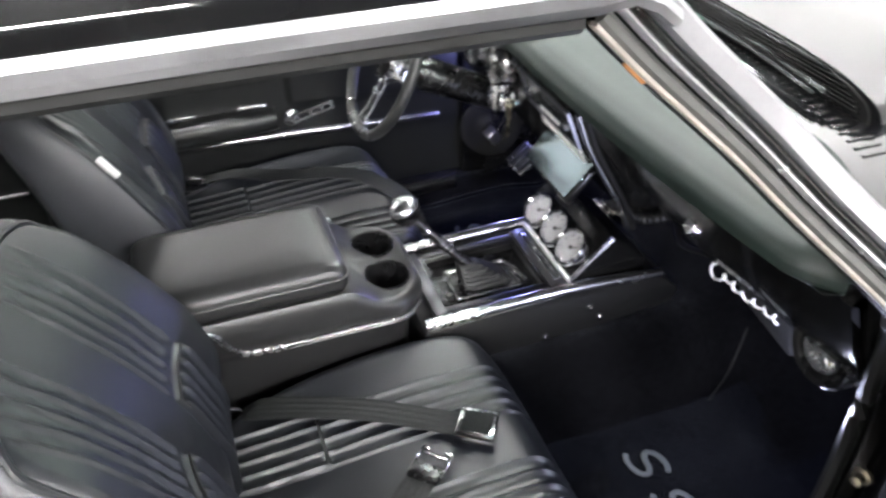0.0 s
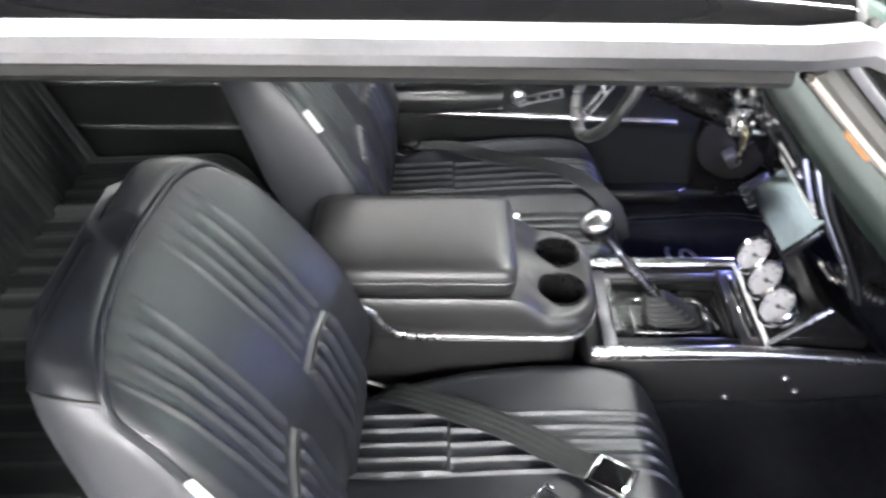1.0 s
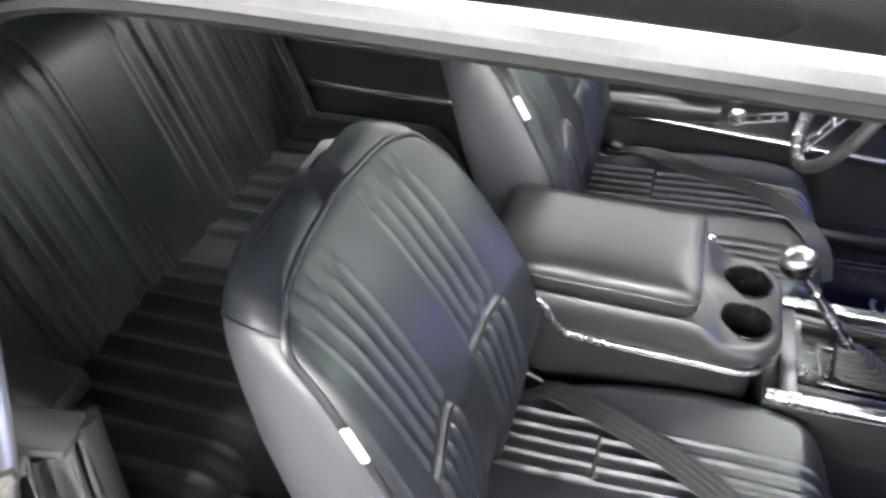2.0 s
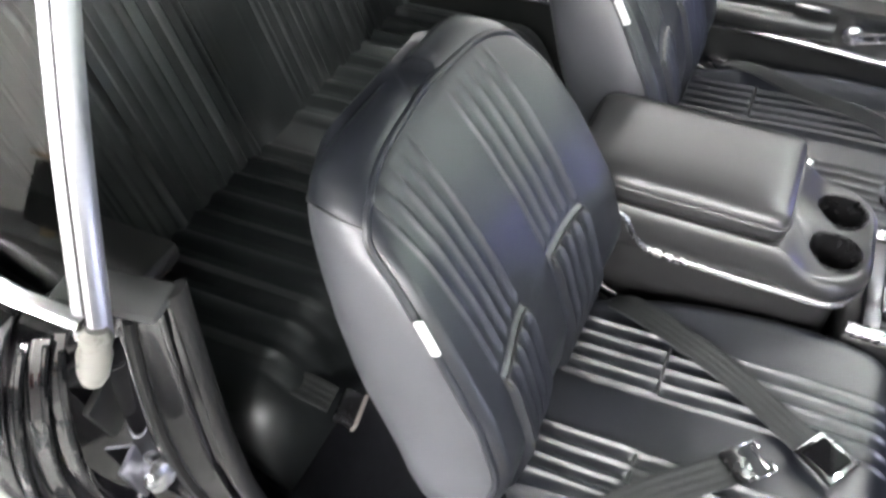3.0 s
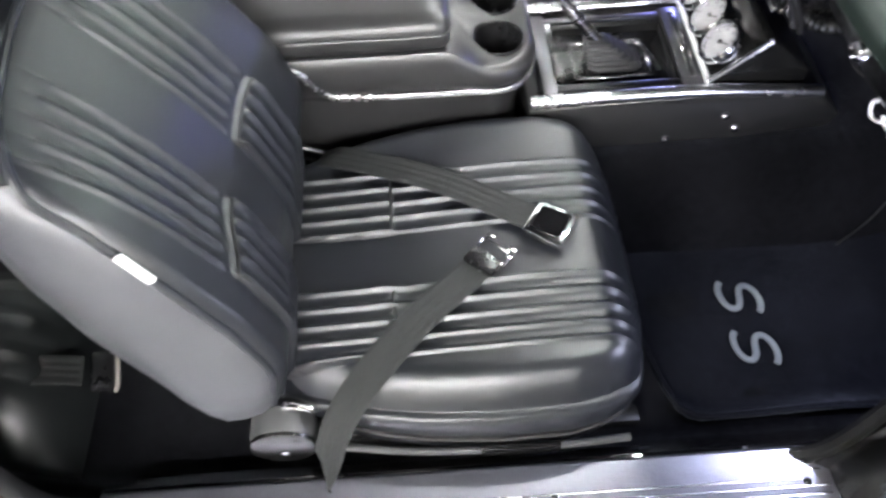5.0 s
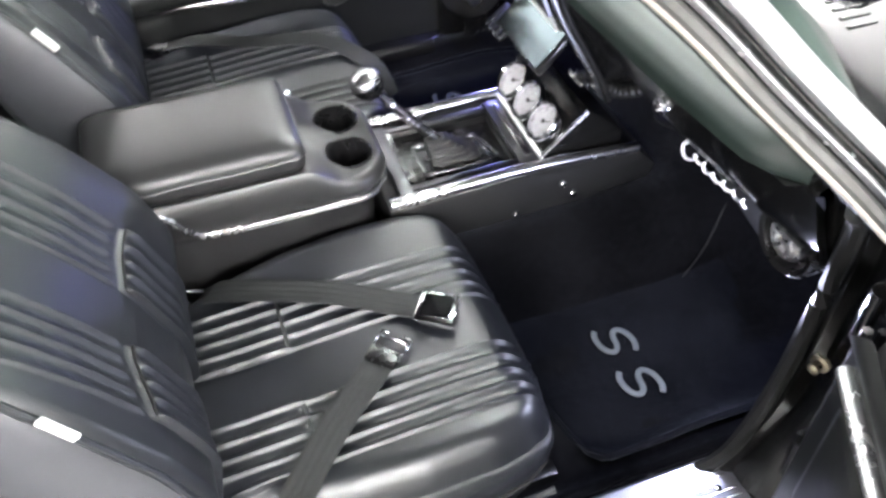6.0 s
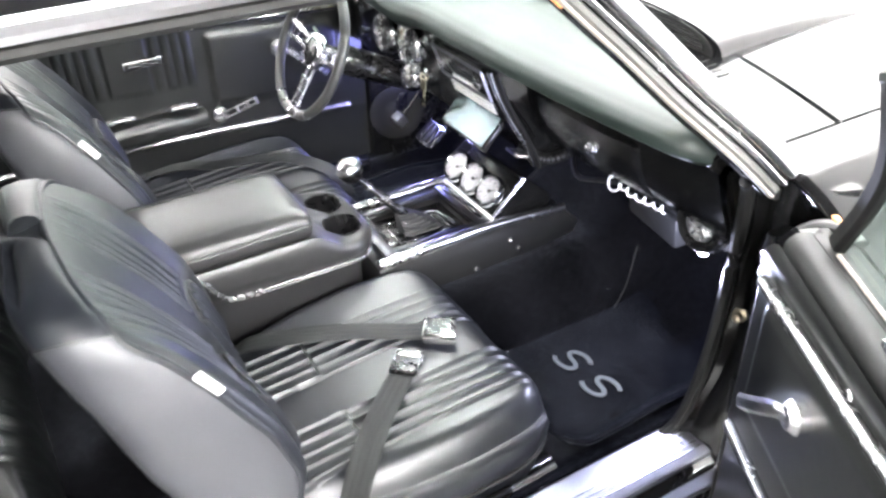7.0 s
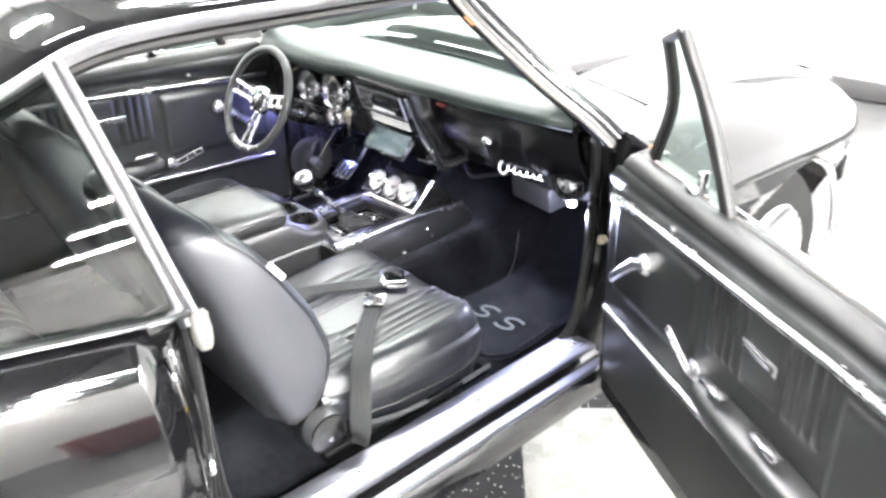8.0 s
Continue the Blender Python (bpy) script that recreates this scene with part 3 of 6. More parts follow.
    for i in range(37):
        z = lerp(0.31, 0.905, i / 36)
        row = [on_jamb(z, p.x, p.y) for p in prof]
        rows.append(row + [row[-1] - V((0.03, 0, 0)), row[0] - V((0.11, 0, 0))])
    loft(bm, rows)
    jamb = part("door_jamb", bm, GLOSS, car, "stepped gloss black lock pillar")
    for a, f, r, m, z0, z1 in ((0.007, 0.12, 0.0042, GLOSS, 0.42, 0.90), (0.002, 0.30, 0.0065, RUBBER, 0.46, 0.895), (0.003, 0.725, 0.0042, GLOSS, 0.46, 0.89), (0.003, 0.83, 0.0036, GLOSS, 0.46, 0.90), (0.002, 0.972, 0.0048, GLOSS, 0.42, 0.90)):
        part("jamb_bead", tube(bmesh.new(), [on_jamb(lerp(z0, z1, k / 24), a, f) for k in range(25)], r, 8, up=(1, 0, 0)), m, jamb, "rolled black edge of the pillar")
    bm = bmesh.new()
    lathe(bm, [(0.012, 0), (0.012, 0.022), (0.020, 0.024), (0.021, 0.030), (0.019, 0.036), (0.012, 0.039), (0.003, 0.040)], facing((-0.706, -0.784, 0.645), (1, -0.25, 0.1)), 18)
    for y, z in ((-0.762, 0.672), (-0.806, 0.612), (-0.764, 0.606)):
        lathe(bm, [(0.008, 0), (0.008, 0.003), (0.004, 0.005)], facing((-0.706, y, z), (1, 0, 0)), 8)
    part("door_striker", bm, BRIGHT, jamb, "bright door striker with bolts")
    bm = bmesh.new()
    box(bm, (-0.706, -0.785, 0.648), (0.007, 0.060, 0.085), pose(0, 0, 0, 12, 0, 10), bev=0.003)
    box(bm, (-0.698, -0.762, 0.668), (0.018, 0.005, 0.060), pose(0, 0, 0, 12, 0, 0), bev=0.002)
    part("striker_plate", bm, ALU, jamb, "worn bright striker plate")
    part("latch_pocket", box(bmesh.new(), (-0.706, -0.788, 0.775), (0.010, 0.058, 0.075), pose(0, 0, 0, 15, 0, 8), bev=0.0045), RUBBER, jamb, "dark pocket above the striker")
    part("jamb_seal", sweep(bmesh.new(), curve([(-0.640, -0.716, 0.912), (-0.640, -0.718, 0.70), (-0.630, -0.714, 0.52), (-0.604, -0.702, 0.41), (-0.585, -0.690, 0.372)], 6), disc(0.0145, 10, 0.55), up=(1, 0, 0)), SEAL, jamb, "black rubber jamb seal")
    part("jamb_cap", box(bmesh.new(), (-0.694, -0.744, 0.908), (0.115, 0.050, 0.014), pose(0, 0, 0, 0, 0, 10), bev=0.006), CAPGREY, jamb, "grey cap at the belt line")
    rk = part("rocker_panel", sweep(bmesh.new(), [(x, 0, 0) for x in (-0.72, -0.3, 0.1, 0.56)], [(0.60, 0.20), (0.755, 0.20), (0.785, 0.235), (0.788, 0.300), (0.784, 0.322), (0.754, 0.333), (0.749, 0.338), (0.742, 0.352), (0.645, 0.352), (0.60, 0.30)]), GLOSS, car, "gloss black rocker panel")
    part("rocker_moulding", sweep(bmesh.new(), [(x, -0.776, 0.331) for x in (-0.715, -0.3, 0.1, 0.43)], [(-0.011, -0.008), (0.011, -0.008), (0.013, -0.002), (0.010, 0.003), (0.004, 0.005), (-0.004, 0.006), (-0.010, 0.008), (-0.012, 0.004)]), SILL, rk, "bright rocker moulding")
    sp = part("sill_plate", sweep(bmesh.new(), [(x, 0, 0) for x in (-0.612, -0.2, 0.1, 0.408)], [(0.650, 0.330), (0.652, 0.357), (0.657, 0.361), (0.738, 0.361), (0.744, 0.357), (0.745, 0.335)]), SILL, rk, "bright aluminium door sill plate")
    bm = bmesh.new()
    for k, (x0, x1) in enumerate(((-0.56, 0.36), (-0.60, 0.40), (-0.60, 0.40))):
        box(bm, ((x0 + x1) / 2, -0.700 - 0.012 * k, 0.3612), (x1 - x0, 0.003, 0.0022), bev=0.0007, seg=1)
    for x in (-0.595, 0.345):
        for y in (-0.680, -0.688):
            box(bm, (x + 0.025, y, 0.3612), (0.045, 0.003, 0.0022), bev=0.0007, seg=1)
    part("sill_rib", bm, BRIGHT, sp, "thin bright pressed lines")
    for x in (-0.58, -0.33, 0.02, 0.37):
        bm = bmesh.new()
        lathe(bm, [(0.006, 0), (0.006, 0.002), (0.002, 0.004)], Matrix.Translation((x, -0.706, 0.361)), 8)
        part("screw", bm, CHROME, sp)
    # hinge post at the front of the opening
    bm = bmesh.new()
    rows = []
    for i in range(13):
        z = lerp(0.33, 0.900, i / 12)
        k = 0.05 * (1 - ease(0.33, 0.52, z))
        x = along([(0.33, 0.435), (0.6, 0.468), (0.8, 0.475), (0.95, 0.46)], z) - k
        rows.append([(x, -0.655, z), (x - 0.008, -0.668, z), (x - 0.004, -0.682, z), (x + 0.012, -0.690, z), (x + 0.012, -0.715, z), (x + 0.02, -0.745, z), (x + 0.05, -0.785, z), (x + 0.09, -0.80, z), (x + 0.09, -0.655, z)])
    loft(bm, rows)
    hp = part("hinge_pillar", bm, SATIN, car, "black hinge pillar with rubber seal")
    line = curve([(0.415, -0.694, 0.905), (0.435, -0.685, 0.87), (0.452, -0.672, 0.75), (0.440, -0.672, 0.55), (0.412, -0.672, 0.42), (0.385, -0.668, 0.368), (0.35, -0.660, 0.345)], 6)
    part("door_seal", tube(bmesh.new(), line, 0.012, 8), RUBBER, hp, "black rubber door seal")
    bm = bmesh.new()
    lathe(bm, [(0.013, 0), (0.013, 0.006), (0.008, 0.008), (0.008, 0.020), (0.004, 0.022)], facing((0.462, -0.703, 0.632), (-1, -0.3, 0)), 14)
    part("jamb_switch", bm, BRASS, hp, "small brass courtesy light switch")
    for z in (0.50, 0.80):
        bm = bmesh.new()
        box(bm, (0.455, -0.752, z), (0.05, 0.04, 0.06), bev=0.008)
        lathe(bm, [(0.010, -0.04), (0.010, 0.04)], Matrix.Translation((0.425, -0.755, z)), 10)
        part("door_hinge", bm, SATIN, hp)
    part("hinge_pillar", box(bmesh.new(), (0.455, 0.712, 0.62), (0.09, 0.11, 0.56), bev=0.01), SATIN, car, "black hinge pillar")
    # driver side rocker and sill
    part("rocker_panel", sweep(bmesh.new(), [(x, 0, 0) for x in (-0.72, 0.56)], [(-0.60, 0.20), (-0.755, 0.20), (-0.785, 0.235), (-0.782, 0.29), (-0.742, 0.352), (-0.66, 0.352), (-0.60, 0.30)]), GLOSS, car)
    dp = part("sill_plate", sweep(bmesh.new(), [(x, 0, 0) for x in (-0.6, 0.38)], [(-0.622, 0.330), (-0.625, 0.352), (-0.634, 0.362), (-0.660, 0.364), (-0.668, 0.358), (-0.670, 0.33)]), SATIN, car, "black painted door sill")
    # floor pan, tunnel and firewall under carpet
    def pan(u, v):
        x, y = lerp(-1.3, 0.98, u), lerp(-0.66, 0.66, v)
        z = 0.292 + 0.40 * ease(0.60, 1.02, x) * 1.0 + 0.02 * math.sin(9 * y) * ease(-0.55, -0.7, x)
        tunnel = 0.135 * ease(0.27, 0.15, abs(y)) * ease(-0.9, -0.3, x)
        z += tunnel * (1 - 0.5 * ease(0.6, 1, x)) + 0.10 * ease(-0.60, -0.80, x)
        z += 0.05 * ease(0.60, 0.66, abs(y)) + 0.004 * noise.noise((x * 7, y * 7, 0))
        return (x, y, z)
    cp = part("carpet", grid(bmesh.new(), pan, 90, 60), CARPET)
    tagged(cp, "black cut-pile carpet over the floor pan and tunnel", "carpet", kind="structure")
    cp.modifiers.new("thick", "SOLIDIFY").thickness = -0.01
    part("carpet_edge", tube(bmesh.new(), curve([(0.575, -0.278, 0.312), (0.64, -0.245, 0.345), (0.70, -0.205, 0.43), (0.735, -0.175, 0.47)], 6), 0.0016, 6), SEAL, car, "bound edge of the carpet on the toe board")
    part("firewall", box(bmesh.new(), (0.98, 0, 0.715), (0.03, 1.30, 0.35)), CARPET, car, "carpeted firewall")
    for s in (-1, 1):
        kp = part("kick_panel", prism(bmesh.new(), [(0.47, 0.33), (0.95, 0.33), (0.95, 0.92), (0.47, 0.90)], s * 0.645, s * 0.66, bev=0.004), PLASTIC, car, "black kick panel")
        bm = bmesh.new()
        lathe(bm, [(0.075, 0), (0.078, 0.008), (0.06, 0.016), (0.03, 0.012), (0.004, 0.014)], facing((0.56, s * 0.645, 0.50), (0, -s, 0)), 24)
        part("kick_vent", bm, PLASTIC, kp, "round black kick panel vent")
    # rear side trim
    for s in (-1, 1):
        x0, x1 = -1.37, (-0.625 if s > 0 else -0.76)
        xm, xl = (x0 + x1) / 2, x1 - x0
        tr = part("rear_side_trim", box(bmesh.new(), (xm, s * 0.655, 0.60), (xl, 0.03, 0.56), bev=0.012), PANEL, car, "black vinyl rear side panel")
        part("trim_strip", box(bmesh.new(), (xm, s * 0.637, 0.655), (xl - 0.04, 0.008, 0.014), bev=0.003), CHROME, tr, "thin bright strip")
        part("trim_strip", box(bmesh.new(), (xm, s * 0.637, 0.54), (xl - 0.04, 0.008, 0.012), bev=0.003), CHROME, tr)
        part("belt_cap", box(bmesh.new(), (-1.03, s * 0.675, 0.872), (0.66, 0.07, 0.03), bev=0.010), RUBBER, tr)
    return car


CAR = build_body()
# ---- seats ----
YC = -0.368


PLEAT_MID = -0.026


def pleats(w, block):
    """Relief of the stitched flutes at a distance w from the seat's middle."""
    a = abs(w - PLEAT_MID)
    if not 0.045 < a < 0.165:
        return 0.0
    p = (a - 0.050) / 0.0275
    edge = ease(0.045, 0.050, a) * ease(0.168, 0.162, a)
    ridge = abs(math.cos(math.pi * p)) ** 9
    hollow = 0.0022 * math.sin(math.pi * p) ** 2
    return (ridge * (0.0055 if block else 0.0058) - hollow) * edge


def build_seat():
    seat = thing("bucket_seat", (-0.1, YC, 0.30), "black pleated vinyl low-back bucket seat in the front", "seat", "front bucket seats")

    # cushion
    X0, X1, HW = -0.36, 0.165, 0.262

    WIDTH = [(-0.36, 0.190), (-0.30, 0.214), (-0.22, 0.240), (-0.15, 0.254), (-0.05, 0.262), (0.05, 0.259), (0.095, 0.249), (0.125, 0.233), (0.145, 0.212), (0.158, 0.182), (0.165, 0.145)]

    def crown(x, w):
        u = (x - X0) / (X1 - X0)
        z = 0.505 + 0.022 * ease(0, 0.8, u) - 0.012 * ease(0.85, 1, u)
        z += 0.016 * ease(0.12, 0.24, abs(w)) * (1 - 0.3 * u)
        fade = ease(X1 + 0.008, X1 - 0.012, x)
        wm = abs(w - PLEAT_MID)
        blk = x < -0.185
        z += pleats(w, blk) * fade
        if 0.045 < wm < 0.165:
            z += 0.006 * ease(-0.180, -0.188, x)
        return z
    bm = bmesh.new()
    NX, NW = 90, 300
    rows = []
    for i in range(NX + 1):
        row = []
        for j in range(NW + 1):
            a, b = 2 * i / NX - 1, 2 * j / NW - 1
            x = (X0 + X1) / 2 + (X1 - X0) / 2 * math.copysign(abs(a) ** 0.9, a)
            hw = along(WIDTH, x)
            w = hw * b
            d = min(hw - abs(w), 0.5)
            f = min(X1 - x, 0.5)
            roll = 0.050 * max(0, 1 - d / 0.055) ** 2.2 + 0.055 * max(0, 1 - f / 0.06) ** 2.2
            z = crown(x, w) - min(roll, 0.080)
            row.append((x, YC + w, z))
        rows.append(row)
    loft(bm, rows, ring=False)
    # skirt down to the base
    rim = [rows[0][j] for j in range(NW + 1)] + [rows[i][NW] for i in range(1, NX + 1)] + [rows[NX][j] for j in range(NW - 1, -1, -1)] + [rows[i][0] for i in range(NX - 1, 0, -1)]
    cen = V(((X0 + X1) / 2, YC, 0))

    def shifted(p, out, z):
        d = V((p[0], p[1], 0)) - cen
        return (p[0] + d.x / max(d.length, 0.01) * out, p[1] + d.y / max(d.length, 0.01) * out, z)
    loft(bm, [rim, [shifted(p, 0.008, p[2] - 0.022) for p in rim], [shifted(p, 0.006, lerp(p[2], 0.405, 0.75)) for p in rim], [shifted(p, -0.002, 0.405) for p in rim], [shifted(p, -0.014, 0.345) for p in rim]])
    bmesh.ops.remove_doubles(bm, verts=bm.verts, dist=0.0002)
    cu = part("cushion", bm, VINYL, seat, "", 50)
    part("piping", tube(bmesh.new(), [shifted(p, 0.002, 0.406) for p in rim[::4]], 0.0042, 6, closed=True), VINYL_SMOOTH, cu)
    bm = bmesh.new()
    box(bm, (-0.10, YC, 0.335), (0.46, 0.42, 0.05), bev=0.01)
    for s in (-1, 1):
        box(bm, (-0.08, YC + s * 0.20, 0.312), (0.50, 0.03, 0.026), bev=0.005)
    part("seat_track", bm, SATIN, seat, "black seat track")
    part("base_lip", sweep(bmesh.new(), curve([(-0.27, YC - 0.258, 0.405), (-0.16, YC - 0.262, 0.378), (0.0, YC - 0.262, 0.365), (0.14, YC - 0.255, 0.362)], 5), rect(0.010, 0.012, 0.003)), COVER, seat, "grey metal lip under the cushion")
    part("adjust_lever", box(bmesh.new(), (-0.02, YC - 0.262, 0.365), (0.12, 0.012, 0.022), bev=0.005), SATIN, seat, "black adjuster lever")

    # backrest: a lofted shell
    FRONT = [(0.0, -0.318, 0.485), (0.08, -0.308, 0.54), (0.22, -0.306, 0.61), (0.42, -0.340, 0.715), (0.62, -0.398, 0.815), (0.80, -0.448, 0.885), (0.92, -0.492, 0.938), (0.97, -0.516, 0.961), (1.0, -0.540, 0.974)]
    REAR = [(0.0, -0.428, 0.462), (0.08, -0.445, 0.51), (0.22, -0.478, 0.60), (0.42, -0.520, 0.70), (0.62, -0.552, 0.815), (0.80, -0.585, 0.892), (0.92, -0.598, 0.942), (0.97, -0.594, 0.963), (1.0, -0.578, 0.974)]
    FACE = [(0.0, 0.215), (0.05, 0.240), (0.15, 0.252), (0.45, 0.249), (0.65, 0.240), (0.78, 0.231), (0.84, 0.225), (0.88, 0.216), (0.905, 0.204), (0.925, 0.188), (0.94, 0.167), (0.952, 0.136), (0.960, 0.095), (0.966, 0.02)]
    BACK = [(0.0, 0.222), (0.05, 0.243), (0.15, 0.250), (0.45, 0.248), (0.60, 0.242), (0.72, 0.224), (0.80, 0.208), (0.88, 0.190), (0.93, 0.172), (0.965, 0.145), (0.985, 0.10), (1.0, 0.02)]

    def line(tab, t):
        return V((along([(a, b) for a, b, _ in tab], t), 0, along([(a, c) for a, _, c in tab], t)))

    def soft(tab, t):
        return (line(tab, max(t - 0.03, 0)) + line(tab, t) * 2 + line(tab, min(t + 0.03, 1))) / 4
    def half(tab, t):
        d = 0.012 if t < 0.88 else 0.003
        return (along(tab, max(t - d, 0)) + along(tab, t) + along(tab, min(t + d, tab[-1][0]))) / 3

    def dished(b, t):
        return 0.020 * ease(0.3, 0.85, abs(b)) * ease(0.02, 0.3, t) * ease(1.0, 0.75, t)
    NS, NF = 160, 300
    rings, edge_l, edge_r = [], [], []
    FACE_S, BACK_S = [(0, 0), (0.75, 0.88), (1, 0.966)], [(0, 0), (0.75, 0.86), (1, 1.0)]
    WRAP = ((0.05, 0.005), (0.16, 0.011), (0.40, 0.014), (0.65, 0.012), (0.85, 0.003), (0.95, -0.012))
    for i in range(NS + 1):
        t = i / NS
        s, sb = along(FACE_S, t), along(BACK_S, t)
        f, r = soft(FRONT, s), soft(REAR, sb)
        hf, hr = half(FACE, s), half(BACK, sb)
        lo, hi = max(i - 1, 0) / NS, min(i + 1, NS) / NS
        rise = (soft(FRONT, along(FACE_S, hi)) - soft(FRONT, along(FACE_S, lo))).length
        slope = (half(FACE, along(FACE_S, hi)) - half(FACE, along(FACE_S, lo))) / max(rise, 1e-5)
        cy, cz = 1 / math.hypot(1, slope), -slope / math.hypot(1, slope)
        n = (r - f).normalized()
        row = []
        for j in range(NF + 1):
            b = 2 * j / NF - 1
            w = hf * b
            wm = abs(w - PLEAT_MID)
            rel = pleats(w, s < 0.44) * ease(0.0, 0.04, s) * ease(0.955, 0.86, s) * (1 - ease(0.435, 0.452, s) * ease(0.50, 0.465, s))
            if 0.045 < wm < 0.165:
                rel += 0.007 * ease(0.462, 0.446, s) * ease(0.045, 0.049, wm) * ease(0.165, 0.161, wm)
            rnd = 0.016 * (max(0, abs(b) - 0.93) / 0.07) ** 2 * ease(0.94, 0.85, s)
            p = f + n * (0.018 - dished(b, s) - rel + rnd)
            row.append(V((p.x, YC + w, p.z)))
        for sg in (1, -1):
            e = row[NF] if sg > 0 else row[0]
            back = V((r.x, YC + sg * hr, r.z))
            wrap = [e.lerp(back, k) + V((0, sg * out * cy, out * cz)) for k, out in WRAP]
            if sg > 0:
                right = wrap
            else:
                left = wrap[::-1]
        p = r + n * 0.006
        rings.append(row + right + [V((p.x, YC + hr * b, p.z)) for b in (0.75, 0.25, -0.25, -0.75)] + left)
        edge_l.append(row[0])
        edge_r.append(row[NF])
    bk = part("backrest", loft(bmesh.new(), rings), VINYL, seat, "", 50)
    # sides and back below the seam take the paler, lit colour
    bk.data.materials.append(VINYL_LIT_SIDE)
    n_ring = len(rings[0])
    SEAM = int(0.785 * NS)
    for f in bk.data.polygons:
        if f.index < SEAM * n_ring and f.index % n_ring >= NF:
            f.material_index = 1
    top = [V(p) for p in rings[NS][:NF + 1:12]]
    part("piping", tube(bmesh.new(), edge_r[2:] + top[::-1][1:-1] + edge_l[:1:-1], 0.0052, 8, up=(0, 1, 0.2)), VINYL, bk)
    part("cap_seam", tube(bmesh.new(), [V(p) for p in rings[SEAM][NF:] + [rings[SEAM][0]]], 0.0022, 6), VINYL_SMOOTH, bk)
    # welted edges of the stitched blocks
    for sg in (-1, 1):
        pts = []
        for t in [0.37 + 0.26 * k / 40 for k in range(41)]:
            w0, w1 = PLEAT_MID + sg * 0.047, PLEAT_MID + sg * 0.163
            s, w = (lerp(0.04, 0.452, t / 0.4), w0) if t < 0.4 else (0.452, lerp(w0, w1, (t - 0.4) / 0.2)) if t < 0.6 else (lerp(0.452, 0.04, (t - 0.6) / 0.4), w1)
            fr, re = soft(FRONT, s), soft(REAR, s)
            dish = dished(w / half(FACE, s), s)
            a = fr + (re - fr).normalized() * (0.018 - dish - 0.0066)
            pts.append(V((a.x, YC + w, a.z)))
        part("block_welt", tube(bmesh.new(), pts, 0.0018, 6), VINYL_SMOOTH, bk)
        i0 = min(range(NX + 1), key=lambda k: abs(rows[k][0][0] + 0.184))
        pts = [V((rows[i0][j][0], rows[i0][j][1], crown(-0.17, sg * 0.05) + 0.006 + 0.016 * ease(0.12, 0.24, abs(rows[i0][j][1] - YC)) - 0.0045)) for j in range(0, NW + 1, 3) if 0.047 < sg * (rows[i0][j][1] - YC - PLEAT_MID) < 0.165]
        part("block_welt", tube(bmesh.new(), pts, 0.0026, 6), VINYL_SMOOTH, cu)
    # white tag beside the piping, hinge covers
    for sg in (-1, 1):
        i = int(0.560 * NS)
        p, q = V(rings[i][NF + 1 if sg > 0 else -1]), V(rings[i + 6][NF + 1 if sg > 0 else -1])
        d = (q - p).normalized()
        m = Matrix.Translation((p + q) / 2 + V((0.018, sg * 0.004, -0.001))) @ d.to_track_quat("X", "Z").to_matrix().to_4x4()
        if sg < 0:
            part("latch_button", box(bmesh.new(), (0, 0, 0), (0.044, 0.006, 0.013), m, bev=0.002), TAGWHITE, seat, "small white latch button")
        bm = bmesh.new()
        lathe(bm, [(0.002, 0.020), (0.036, 0.020), (0.044, 0.014), (0.0465, 0.004), (0.046, -0.020)], facing((-0.345, YC + sg * 0.245, 0.425), (0, sg, 0)) @ Matrix.Diagonal((1.0, 1.05, 1, 1)), 24)
        hc = part("hinge_cover", bm, COVER, seat, "rounded grey hinge cover")
        m2 = facing((-0.345, YC + sg * 0.245, 0.425), (0, sg, 0))
        part("rim", lathe(bmesh.new(), [(0.0415, 0.012), (0.0455, 0.014), (0.0445, 0.019), (0.039, 0.021)], m2, 24), SATIN, hc, "black raised rim")
        part("screw", lathe(bmesh.new(), [(0.006, 0.018), (0.006, 0.022), (0.002, 0.023)], m2 @ pose(0.0, -0.012, 0), 10), CHROME, hc)
        part("hinge_bracket", box(bmesh.new(), (-0.318, YC + sg * 0.232, 0.478), (0.045, 0.010, 0.016), pose(0, 0, 0, 0, 20, 0), bev=0.003), CHROME, seat, "small bright hinge bracket")
    return seat


SEAT = build_seat()
DRIVER_SEAT = copy_thing(SEAT, Matrix.Translation((-0.1, 0.376, 0.30)))


